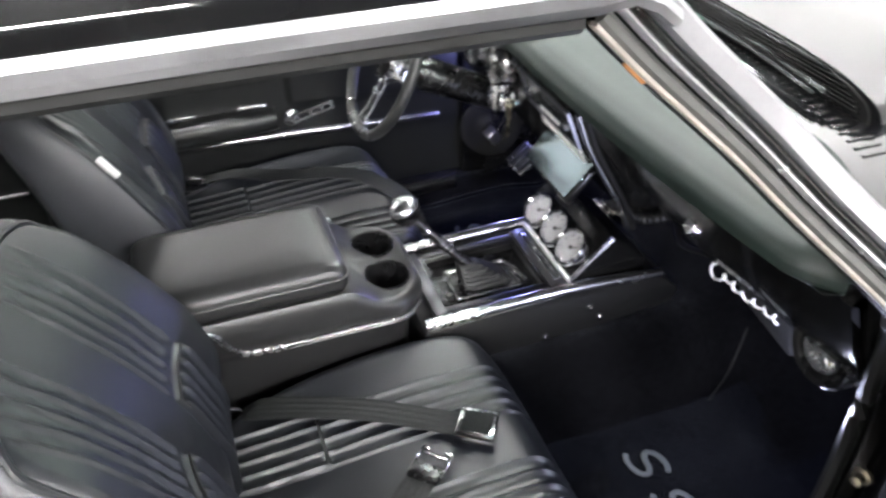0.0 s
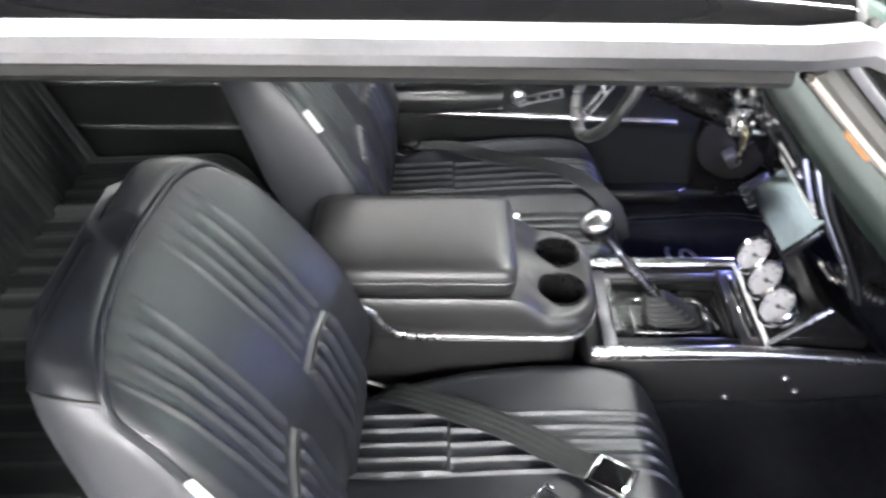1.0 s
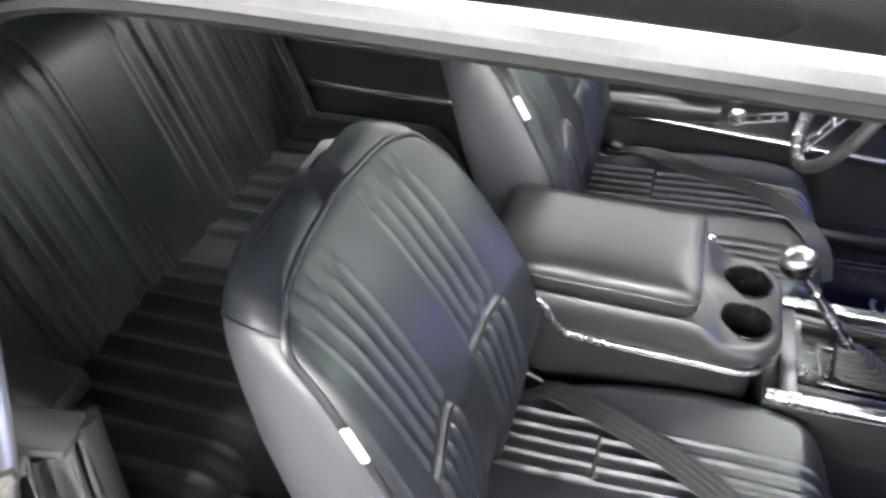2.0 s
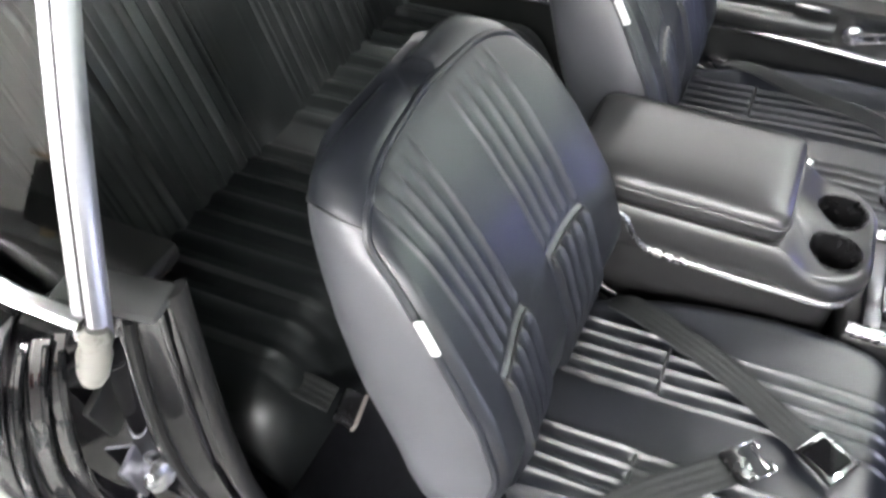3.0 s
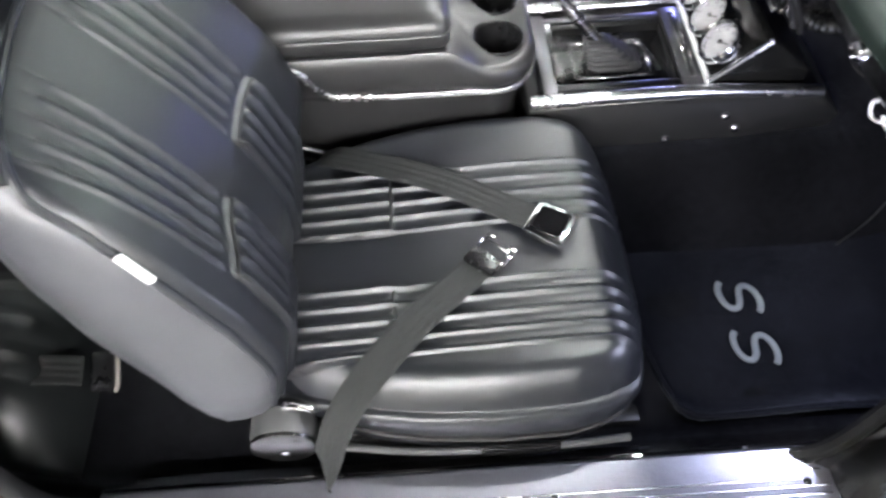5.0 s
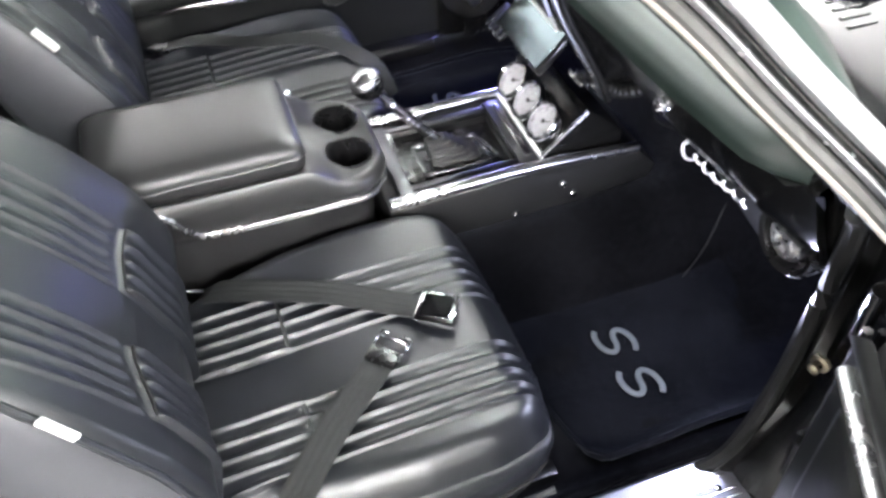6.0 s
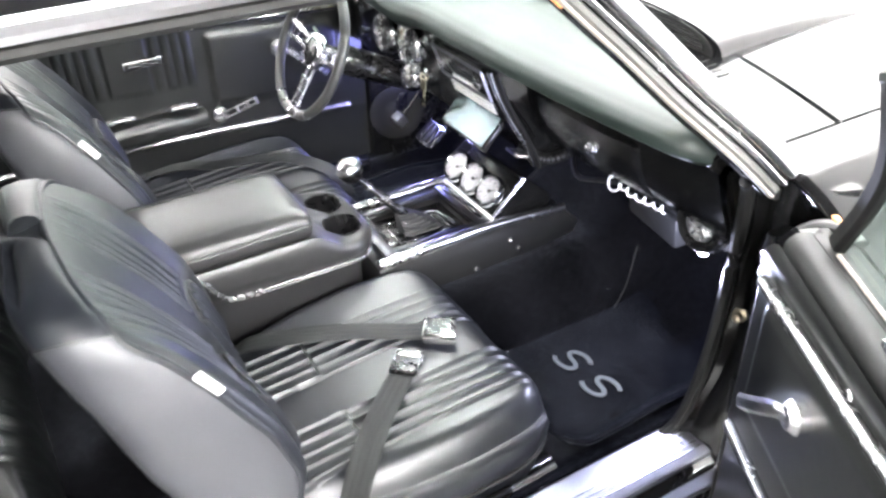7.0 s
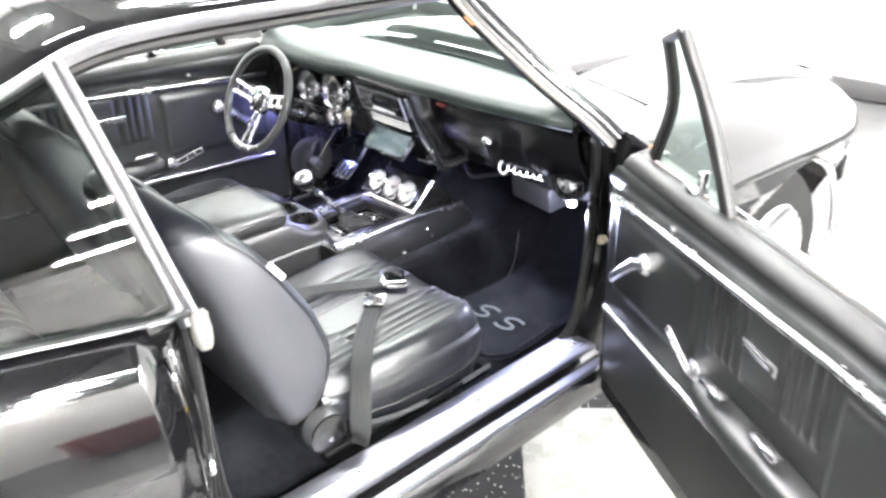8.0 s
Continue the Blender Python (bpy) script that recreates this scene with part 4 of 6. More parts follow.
def build_rear_seat():
    rear = thing("rear_bench", (-1.0, 0, 0.30), "black pleated vinyl rear bench seat", "seat")

    def fl(y):
        return (abs(math.cos(math.pi * y / 0.0575)) ** 7) * 0.009 * ease(0.04, 0.07, abs(y)) * ease(0.57, 0.535, abs(y))

    def cushion(u, v):
        y = lerp(-0.62, 0.62, v)
        x = lerp(-1.16, -0.665, u)
        z = 0.475 + 0.02 * u - 0.085 * (max(0, u - 0.84) / 0.16) ** 2 - 0.065 * (max(0, abs(2 * v - 1) - 0.87) / 0.13) ** 2.2 - 0.014 * math.exp(-(y / 0.09) ** 2)
        z += fl(y) * ease(1.0, 0.93, u)
        if u > 0.999:
            z = 0.36
        return (x, y, z)
    rings = [[cushion(i / 40, j / 160) for j in range(161)] for i in range(41)]
    rings.append([(-0.70, p[1], 0.33) for p in rings[-1]])
    part("cushion", loft(bmesh.new(), rings, ring=False), REAR, rear, "", 50).modifiers.new("thick", "SOLIDIFY").thickness = -0.02

    def back(u, v):
        y = lerp(-0.60, 0.60, v)
        x = lerp(-1.06, -1.24, u) - 0.012 * math.exp(-(y / 0.09) ** 2)
        z = lerp(0.46, 0.93, u)
        x += 0.004 * abs(math.cos(math.pi * y / 0.046)) ** 40 * ease(0.04, 0.07, abs(y)) * ease(0.585, 0.56, abs(y)) * ease(1.0, 0.93, u)
        x -= 0.05 * (max(0, u - 0.85) / 0.15) ** 2 + 0.04 * (max(0, abs(2 * v - 1) - 0.92) / 0.08) ** 2
        return (x, y, z)
    part("backrest", grid(bmesh.new(), back, 40, 420), REAR, rear, "", 50).modifiers.new("thick", "SOLIDIFY").thickness = -0.04


build_rear_seat()
# ---- centre console ----
def cut(ob, cutters):
    """Cuts solids out of a mesh."""
    for c in cutters:
        mod = ob.modifiers.new("cut", "BOOLEAN")
        mod.operation, mod.object, mod.solver = "DIFFERENCE", c, "EXACT"
    bpy.context.view_layer.update()
    dg = bpy.context.evaluated_depsgraph_get()
    me = bpy.data.meshes.new_from_object(ob.evaluated_get(dg))
    ob.modifiers.clear()
    ob.data = me
    for c in cutters:
        bpy.data.objects.remove(c)
    me.set_sharp_from_angle(angle=radians(35))


def plan_ring(x0, x1, hw, z, rf, rr, n=7, tilt=0.0):
    """A rounded oblong seen from above."""
    pts = []
    for cx, cy, r, a0 in ((x1 - rf, hw - rf, rf, 0), (x0 + rr, hw - rr, rr, 90), (x0 + rr, -hw + rr, rr, 180), (x1 - rf, -hw + rf, rf, 270)):
        for i in range(n):
            a = radians(a0 + 90 * i / (n - 1))
            x = cx + r * math.cos(a)
            pts.append((x, cy + r * math.sin(a), z + tilt * x))
    return pts


def build_armrest():
    arm = thing("armrest_console", (-0.17, 0, 0.40), "black vinyl console armrest with padded lid and two cup holders", "console")
    def swell(x0, x1, hw, z, rf, up):
        """A rounded plan line whose top dips from the lid's shoulder to the cup deck."""
        pts, out = [V(p) for p in plan_ring(x0, x1, hw, z, rf, 0.02, 9)], []
        for a, b in zip(pts, pts[1:] + pts[:1]):
            k = max(1, int((b - a).length / 0.012))
            out += [a.lerp(b, i / k) for i in range(k)]
        return [p + V((0, 0, up * ease(-0.020, -0.085, p.x))) for p in out]
    bm = bmesh.new()
    n0 = len(swell(-0.42, 0.060, 0.125, 0.6, 0.075, 0))

    def fit_ring(*a):
        """The same line with an even count of points."""
        r = swell(*a)
        out = []
        for i in range(n0):
            q = i * len(r) / n0
            k = int(q)
            out.append(r[k].lerp(r[(k + 1) % len(r)], q - k))
        return out
    loft(bm, [fit_ring(-0.42, 0.034, 0.102, 0.36, 0.06, 0), fit_ring(-0.42, 0.036, 0.108, 0.560, 0.06, 0), fit_ring(-0.42, 0.042, 0.113, 0.574, 0.065, 0.004), fit_ring(-0.42, 0.054, 0.121, 0.581, 0.070, 0.006),
              fit_ring(-0.42, 0.060, 0.1255, 0.592, 0.075, 0.018), fit_ring(-0.42, 0.061, 0.126, 0.602, 0.075, 0.028), fit_ring(-0.42, 0.058, 0.1235, 0.612, 0.074, 0.036), fit_ring(-0.42, 0.052, 0.118, 0.6185, 0.07, 0.0375),
              fit_ring(-0.42, 0.045, 0.112, 0.6200, 0.066, 0.0355), fit_ring(-0.415, 0.040, 0.106, 0.6185, 0.062, 0.036), fit_ring(-0.40, 0.0, 0.06, 0.6185, 0.04, 0.036), fit_ring(-0.38, -0.06, 0.02, 0.6185, 0.012, 0.036)])
    body = part("body", bm, VINYL_SMOOTH, arm, "", 50)
    cutters = []
    for y in (0.05, -0.05):
        cb = bmesh.new()
        lathe(cb, [(0.0385, -0.075), (0.0385, 0.05)], Matrix.Translation((0.0, y, 0.62)), 40)
        cutters.append(part("cutter", cb, PLASTIC))
    cut(body, cutters)
    for y in (0.05, -0.05):
        bm = bmesh.new()
        lathe(bm, [(0.002, -0.072), (0.036, -0.072), (0.0378, -0.066), (0.0378, 0.001), (0.0405, 0.0035), (0.0425, 0.0015), (0.0425, -0.001)], Matrix.Translation((0.0, y, 0.62)), 40, cap=False)
        part("cup_holder", bm, PLASTIC, arm, "deep black round cup holder")
    bm = bmesh.new()
    loft(bm, [plan_ring(-0.415, -0.082, 0.108, 0.655, 0.02, 0.03), plan_ring(-0.418, -0.078, 0.112, 0.662, 0.022, 0.03), plan_ring(-0.418, -0.077, 0.113, 0.684, 0.022, 0.03), plan_ring(-0.415, -0.080, 0.110, 0.697, 0.022, 0.03),
              plan_ring(-0.405, -0.090, 0.100, 0.706, 0.02, 0.03), plan_ring(-0.385, -0.110, 0.080, 0.710, 0.02, 0.03), plan_ring(-0.34, -0.15, 0.04, 0.712, 0.01, 0.02)])
    lid = part("lid", bm, VINYL_SMOOTH, arm, "padded lid", 60)
    part("stitching", tube(bmesh.new(), plan_ring(-0.419, -0.076, 0.114, 0.684, 0.022, 0.03), 0.0022, 6, closed=True), VINYL_SMOOTH, lid)
    for s in (-1, 1):
        line = curve([(-0.345, s * 0.126, 0.652), (-0.312, s * 0.126, 0.640), (-0.285, s * 0.122, 0.600), (-0.262, s * 0.119, 0.580), (-0.20, s * 0.118, 0.574), (-0.06, s * 0.118, 0.573), (0.01, s * 0.118, 0.574), (0.045, s * 0.092, 0.578), (0.061, s * 0.05, 0.585)], 6)
        part("bright_trim", sweep(bmesh.new(), line, rect(0.007, 0.011, 0.002)), BRIGHT, arm, "thin bright trim strip")
    part("latch", box(bmesh.new(), (-0.065, 0.118, 0.645), (0.012, 0.02, 0.016), bev=0.003), CHROME, arm, "small bright lid latch")
    return arm


def build_console():
    con = thing("shift_console", (0.3, 0, 0.40), "black shifter console with brushed plate and bright edge rails", "console")
    bm = bmesh.new()
    prism(bm, [(0.045, 0.40), (0.045, 0.532), (0.34, 0.538), (0.535, 0.520), (0.575, 0.478), (0.56, 0.45), (0.30, 0.425)], -0.126, 0.126, bev=0.006)
    body = part("body", bm, CONSOLE, con)
    cb = bmesh.new()
    box(cb, (0.195, -0.012, 0.55), (0.205, 0.155, 0.10))
    cut(body, [part("cutter", cb, PLASTIC)])
    for s in (-1, 1):
        part("edge_rail", sweep(bmesh.new(), curve([(0.05, s * 0.117, 0.540), (0.2, s * 0.117, 0.543), (0.34, s * 0.117, 0.543), (0.53, s * 0.117, 0.527)], 6), disc(0.0115, 14, 0.9)), BRIGHT, con, "bright edge rail")
    # brushed frame round the gate
    bm = bmesh.new()
    for c, s in (((0.082, -0.012, 0.546), (0.026, 0.20, 0.010)), ((0.315, -0.012, 0.548), (0.036, 0.20, 0.010)), ((0.198, -0.096, 0.546), (0.21, 0.014, 0.008)), ((0.198, 0.074, 0.546), (0.21, 0.014, 0.008))):
        box(bm, c, s, bev=0.003)
    part("frame_plate", bm, DARKALU, con, "dark brushed metal surround")
    for y0 in (-0.045, 0.03):
        part("plate_badge", box(bmesh.new(), (0.098, y0, 0.552), (0.010, 0.058, 0.004), bev=0.001, seg=1), CHROME, con, "small bright plate")
    part("cross_bar", box(bmesh.new(), (0.318, -0.012, 0.554), (0.014, 0.165, 0.005), bev=0.002), CHROME, con, "bright cross bar")
    part("gate_plate", box(bmesh.new(), (0.20, -0.012, 0.520), (0.20, 0.15, 0.008), bev=0.002), PLASTIC, con, "black recessed gate plate")
    bm = bmesh.new()
    for c, s in (((0.135, -0.012, 0.528), (0.006, 0.09, 0.006)), ((0.262, -0.012, 0.528), (0.006, 0.09, 0.006)), ((0.198, -0.056, 0.528), (0.13, 0.006, 0.006)), ((0.198, 0.032, 0.528), (0.13, 0.006, 0.006))):
        box(bm, c, s, bev=0.0015, seg=1)
    part("gate_frame", bm, CHROME, con, "thin bright gate frame")
    # pleated boot
    rings = []
    for i in range(13):
        u = i / 12
        k = 1 - 0.62 * u + (0.06 if i % 2 else 0)
        c = V((0.205 - 0.035 * u, -0.010 + 0.006 * u, 0.526 + 0.045 * u))
        rings.append([c + V((0.045 * k * a, 0.032 * k * b, 0)) for a, b in rect(2, 2, 0.3)])
    part("shift_boot", loft(bmesh.new(), rings), HEATER, con, "pleated black rubber boot", 25)
    part("shift_cable", tube(bmesh.new(), curve([(0.23, 0.02, 0.53), (0.25, 0.0, 0.545), (0.265, -0.03, 0.54), (0.275, -0.05, 0.532)], 6), 0.004, 8), CHROME, con, "bright linkage")
    part("lever", tube(bmesh.new(), curve([(0.178, -0.004, 0.56), (0.150, 0.004, 0.590), (0.108, 0.014, 0.640), (0.078, 0.02, 0.675)], 6), 0.0085, 12, scale=[1.25] * 6 + [1.0] * 6 + [0.9] * 7), PLASTIC, con, "black shift lever with bright rings")
    for k in (0.12, 0.36, 0.44, 0.52, 0.80):
        a, b = V((0.176, -0.003, 0.562)).lerp(V((0.082, 0.019, 0.670)), k), V((0.176, -0.003, 0.562)).lerp(V((0.082, 0.019, 0.670)), k + 0.05)
        part("lever_ring", tube(bmesh.new(), [a, b], 0.0108, 12), CHROME, con, "bright ring")
    part("lever_collar", tube(bmesh.new(), [(0.183, -0.006, 0.553), (0.162, 0.0, 0.577)], 0.011, 12), SATIN, con, "black lever collar")
    m = facing((0.062, 0.022, 0.696), (-0.35, 0.05, 0.93)) @ Matrix.Diagonal((0.96, 0.96, 0.92, 1))
    knob = part("shift_knob", lathe(bmesh.new(), [(0.002, -0.030), (0.012, -0.029), (0.022, -0.021), (0.028, -0.008), (0.030, 0.004), (0.029, 0.010)], m, 28), GLOSS, con, "round black shift knob")
    part("knob_cap", lathe(bmesh.new(), [(0.0295, 0.008), (0.0305, 0.012), (0.0285, 0.018), (0.022, 0.025), (0.012, 0.029), (0.002, 0.030)], m, 28), BRIGHT, knob, "bright domed cap")
    part("knob_button", lathe(bmesh.new(), [(0.004, 0.028), (0.004, 0.034), (0.001, 0.035)], m, 8), CHROME, knob)
    # screws on the sides
    for x, z in ((0.376, 0.492), (0.399, 0.462), (0.284, 0.446)):
        for s in (-1, 1):
            bm = bmesh.new()
            lathe(bm, [(0.0080, 0), (0.0075, 0.003), (0.005, 0.006), (0.001, 0.007)], facing((x, s * 0.1265, z), (0, s, 0)), 10)
            part("screw", bm, CHROME, con, "bright screw")
    return con


def build_gauge_pod():
    pod = thing("gauge_pod", (0.41, -0.015, 0.53), "black gauge pod holding three bright round gauges", "gauges")
    Y0, Y1 = -0.099, 0.098
    bm = bmesh.new()
    prism(bm, [(0.342, 0.535), (0.346, 0.552), (0.418, 0.622), (0.432, 0.622), (0.505, 0.560), (0.505, 0.520)], Y0, Y1, bev=0.004)
    part("housing", bm, SATIN, pod)
    bm = bmesh.new()
    box(bm, (0.340, (Y0 + Y1) / 2, 0.549), (0.008, Y1 - Y0 + 0.012, 0.008), bev=0.002)
    part("base_trim", bm, SILVER, pod, "bright base trim")
    part("side_trim", sweep(bmesh.new(), [(0.340, Y0 - 0.004, 0.549), (0.425, Y0 - 0.004, 0.626)], disc(0.0042, 8)), BRIGHT, pod, "bright bent side rod")
    for y in (0.078, 0.008, -0.060):
        m = facing((0.374, y, 0.580), (-0.70, 0, 0.71)) @ Matrix.Diagonal((1.08, 1.08, 1.08, 1))
        g = part("gauge", lathe(bmesh.new(), [(0.026, -0.02), (0.033, 0.0), (0.0358, 0.012), (0.0358, 0.022), (0.0325, 0.027), (0.0285, 0.023), (0.0280, 0.016)], m, 32), CHROME, pod, "bright round gauge with silver face")
        part("dial", lathe(bmesh.new(), [(0.027, 0.014), (0.027, 0.0165), (0.001, 0.0165)], m, 32), DIAL, g, "silver dial face")
        bm = bmesh.new()
        for k in range(7):
            a = radians(-120 + 40 * k)
            box(bm, (0.022 * math.sin(a), 0.022 * math.cos(a), 0.0175), (0.0011, 0.0045, 0.0012), pose(0, 0, 0, 0, 0, -math.degrees(a)))
        bm.transform(m)
        tagged(part("scale_mark", bm, DARKDIAL, g, "dark scale marks"), kind="stuff")
        bm = bmesh.new()
        box(bm, (0.006, 0.003, 0.0185), (0.020, 0.0018, 0.0012), pose(0, 0, 0, 0, 0, 35))
        lathe(bm, [(0.004, 0.017), (0.004, 0.020), (0.001, 0.0205)], None, 10)
        bm.transform(m)
        part("needle", bm, DARKDIAL, g, "dark needle")
        lens = part("lens", lathe(bmesh.new(), [(0.0272, 0.021), (0.02, 0.0225), (0.001, 0.023)], m, 28, cap=False), CLEAR, g, "clear lens")
        lens.visible_shadow = False
    return pod


build_armrest()
build_console()
build_gauge_pod()
# ---- dashboard ----
def build_dash():
    dash = thing("dashboard", (0.45, 0, 0.66), "black padded dashboard with dark vinyl top and black glovebox", "dashboard")
    # outlines (x, z) from the windshield round the nose: passenger side, middle, driver side
    PAD = [(0.64, 0.945), (0.55, 0.972), (0.45, 0.988), (0.37, 0.992), (0.325, 0.989), (0.300, 0.980), (0.286, 0.966), (0.284, 0.952), (0.298, 0.942), (0.345, 0.938)]
    PADD = [(0.64, 0.945), (0.55, 0.974), (0.45, 0.990), (0.36, 0.994), (0.310, 0.988), (0.284, 0.975), (0.272, 0.955), (0.273, 0.934), (0.290, 0.920), (0.335, 0.912)]

    def pad(u, v):
        y = lerp(-0.655, 0.655, v)
        k = ease(0.08, 0.22, y)
        i = u * (len(PAD) - 1)
        a, f = int(min(i, len(PAD) - 2)), i - int(min(i, len(PAD) - 2))
        p = V(PAD[a]).lerp(V(PAD[a + 1]), f).lerp(V(PADD[a]).lerp(V(PADD[a + 1]), f), k)
        e = abs(y) / 0.655
        end = (max(0, e - 0.93) / 0.07) ** 2
        x = p.x - 0.13 * e * e * ease(0.40, 0.64, p.x) + 0.050 * end * ease(0.5, 0.3, p.x)
        return (x + 0.10 * y * y * ease(0.50, 0.36, p.x), y, p.y - 0.008 - 0.018 * end - 0.02 * ease(0.6, 1, e) * ease(0.4, 0.64, p.x))
    bm = bmesh.new()
    rows = [[pad(i / 27, j / 60) for j in range(61)] for i in range(28)]
    loft(bm, rows, ring=False)
    p = part("dash_pad", bm, DASH, dash, "black padded top with a green window cast in its colour", 60)
    # lower face
    LOW = [(0.345, 0.945), (0.372, 0.932), (0.388, 0.910), (0.400, 0.865), (0.412, 0.822), (0.430, 0.785), (0.453, 0.752), (0.475, 0.728), (0.490, 0.708), (0.506, 0.690), (0.535, 0.685)]
    MID = [(0.335, 0.940), (0.330, 0.915), (0.336, 0.885), (0.348, 0.85), (0.362, 0.82), (0.385, 0.785), (0.410, 0.75), (0.428, 0.715), (0.444, 0.685), (0.455, 0.665), (0.50, 0.66)]
    DRV = [(0.335, 0.925), (0.350, 0.918), (0.356, 0.89), (0.360, 0.85), (0.362, 0.82), (0.365, 0.79), (0.368, 0.76), (0.372, 0.735), (0.385, 0.715), (0.41, 0.70), (0.50, 0.69)]

    def face(u, v):
        y = lerp(-0.655, 0.655, v)
        i = u * (len(LOW) - 1)
        a = int(min(i, len(LOW) - 2))
        f = i - a
        q = [V(t[a]).lerp(V(t[a + 1]), f) for t in (LOW, MID, DRV)]
        p = q[0].lerp(q[1], ease(-0.13, -0.105, y)).lerp(q[2], ease(0.125, 0.15, y))
        e = abs(y) / 0.655
        return (p.x + 0.012 * (max(0, e - 0.80) / 0.20) ** 2 * ease(0, 0.5, u), y, p.y - 0.010 * ease(0.2, 0, u))
    bm = bmesh.new()
    loft(bm, [[face(i / 30, j / 110) for j in range(111)] for i in range(31)], ring=False)
    lf = part("lower_dash", bm, SATIN, dash, "satin black metal dash face", 60)
    # closed ends
    for y in (-0.656, 0.656):
        out = [(0.50, 0.905)] + [(x + 0.062, z - 0.022) for x, z in PAD[3:]] + LOW[1:] + [(0.60, 0.70), (0.60, 0.86)]
        part("dash_end", prism(bmesh.new(), [(x + 0.030 if x < 0.5 else x, z - 0.012) for x, z in out], y - 0.004, y + 0.004), SATIN, dash)
    # glovebox door, bowed, with its lock
    def glove(u, v):
        y = lerp(-0.135, -0.475, v)
        b = V(face(lerp(0.285, 0.66, u), (y + 0.655) / 1.31))
        edge = 1 - ease(0, 0.03, u) * ease(1, 0.97, u) * ease(0, 0.02, v) * ease(1, 0.98, v)
        bow = 0.013 * math.sin(math.pi * v) + 0.006
        return b + V((-bow * (1 - edge) - 0.001, 0, 0.004 * (1 - edge)))
    gb = part("glovebox_door", grid(bmesh.new(), glove, 24, 40), SATIN, dash, "bowed satin black glovebox door", 60)
    m = facing(V(glove(0.325, 0.655)), (-1, 0, 0.3))
    lk = part("glovebox_lock", lathe(bmesh.new(), [(0.013, -0.002), (0.013, 0.006), (0.010, 0.010), (0.007, 0.008), (0.001, 0.0085)], m, 20), CHROME, gb, "bright round lock")
    # flowing bright script emblem as a plain wavy shape
    pts = []
    for i in range(221):
        t = i / 220
        w = t * 2 * math.pi * 6.5
        amp = lerp(0.018, 0.0075, ease(0.06, 0.16, t)) * (1 + 0.35 * math.sin(t * 23))
        z = 0.741 + amp * math.cos(w) + 0.003 * math.sin(t * 9)
        y = lerp(-0.370, -0.508, t) + lerp(0.011, 0.0042, ease(0.08, 0.18, t)) * math.sin(w) - 0.55 * (z - 0.741)
        v = min(max((y + 0.135) / -0.34, 0), 1)
        pts.append(V((0.458 - 0.35 * (z - 0.741) - 0.013 * math.sin(math.pi * v) - 0.010, y, z)))
    part("script_emblem", tube(bmesh.new(), pts, 0.0023, 6, up=(1, 0, 0)), SILVER, dash, "bright flowing emblem shape")
    part("dash_badge", box(bmesh.new(), V(face(0.262, (-0.186 + 0.655) / 1.31)) + V((-0.008, 0, 0.004)), (0.006, 0.034, 0.009), pose(0, 0, 0, 0, 20, 0), bev=0.002), RED, dash, "small red badge")
    # round vents at the ends
    for s in (-1, 1):
        m = facing((0.455, s * 0.590, 0.756), (-1, s * 0.05, 0.05)) @ Matrix.Diagonal((1.18, 1.18, 1.1, 1))
        v = part("end_vent", lathe(bmesh.new(), [(0.045, -0.02), (0.045, 0.002), (0.041, 0.008), (0.034, 0.006), (0.030, -0.008)], m, 28), PLASTIC, dash, "round vent with bright centre")
        bm = bmesh.new()
        lathe(bm, [(0.030, -0.012), (0.030, -0.003), (0.026, 0.004), (0.021, 0.003), (0.019, -0.003), (0.008, -0.003), (0.007, 0.005), (0.001, 0.006)], m, 24)
        for k in range(6):
            a = radians(60 * k)
            box(bm, m @ V((0.013 * math.cos(a), 0.013 * math.sin(a), 0.001)), (0.014, 0.004, 0.005), m.to_3x3().to_4x4() @ pose(0, 0, 0, 0, 0, 60 * k))
        part("vent_ball", bm, BRIGHT, v, "bright vent ball")
        part("courtesy_lens", lathe(bmesh.new(), [(0.010, 0), (0.010, 0.006), (0.006, 0.010), (0.001, 0.011)], facing((0.488, s * 0.578, 0.684), (-0.8, s * 0.5, -0.2)), 14), LED, dash, "small glowing courtesy lamp")
    # under-dash heater box, hanging loom
    part("heater_box", box(bmesh.new(), (0.625, -0.385, 0.640), (0.15, 0.17, 0.075), pose(0, 0, 0, 0, -8, -8), bev=0.010), HEATER, dash, "grey plastic heater box")
    part("wiring", tube(bmesh.new(), curve([(0.56, -0.10, 0.66), (0.53, -0.16, 0.63), (0.53, -0.24, 0.655), (0.56, -0.33, 0.68)], 8), 0.006, 8), RUBBER, dash, "hanging black wiring loom")
    # instrument gauges
    for y, z, r in ((0.385, 0.836, 0.050), (0.257, 0.846, 0.050), (0.259, 0.763, 0.033)):
        m = facing((0.352, y, z), (-1, 0.0, 0.10))
        g = part("instrument", lathe(bmesh.new(), [(r + 0.004, -0.01), (r + 0.004, 0.012), (r, 0.020), (r - 0.005, 0.018), (r - 0.007, 0.006)], m, 36), CHROME, dash, "round instrument with bright bezel")
        part("dial", lathe(bmesh.new(), [(r - 0.004, 0.004), (r - 0.004, 0.006), (0.001, 0.006)], m, 30), DARKDIAL, g, "dark dial")
        bm = bmesh.new()
        for k in range(15):
            a = radians(-130 + 260 / 14 * k)
            box(bm, ((r - 0.012) * math.sin(a), (r - 0.012) * math.cos(a), 0.007), (0.0018, 0.008 if k % 2 else 0.012, 0.001), pose(0, 0, 0, 0, 0, -math.degrees(a)))
        bm.transform(m)
        tagged(part("scale_mark", bm, WHITE, g, "pale scale marks"), kind="stuff")
        bm = bmesh.new()
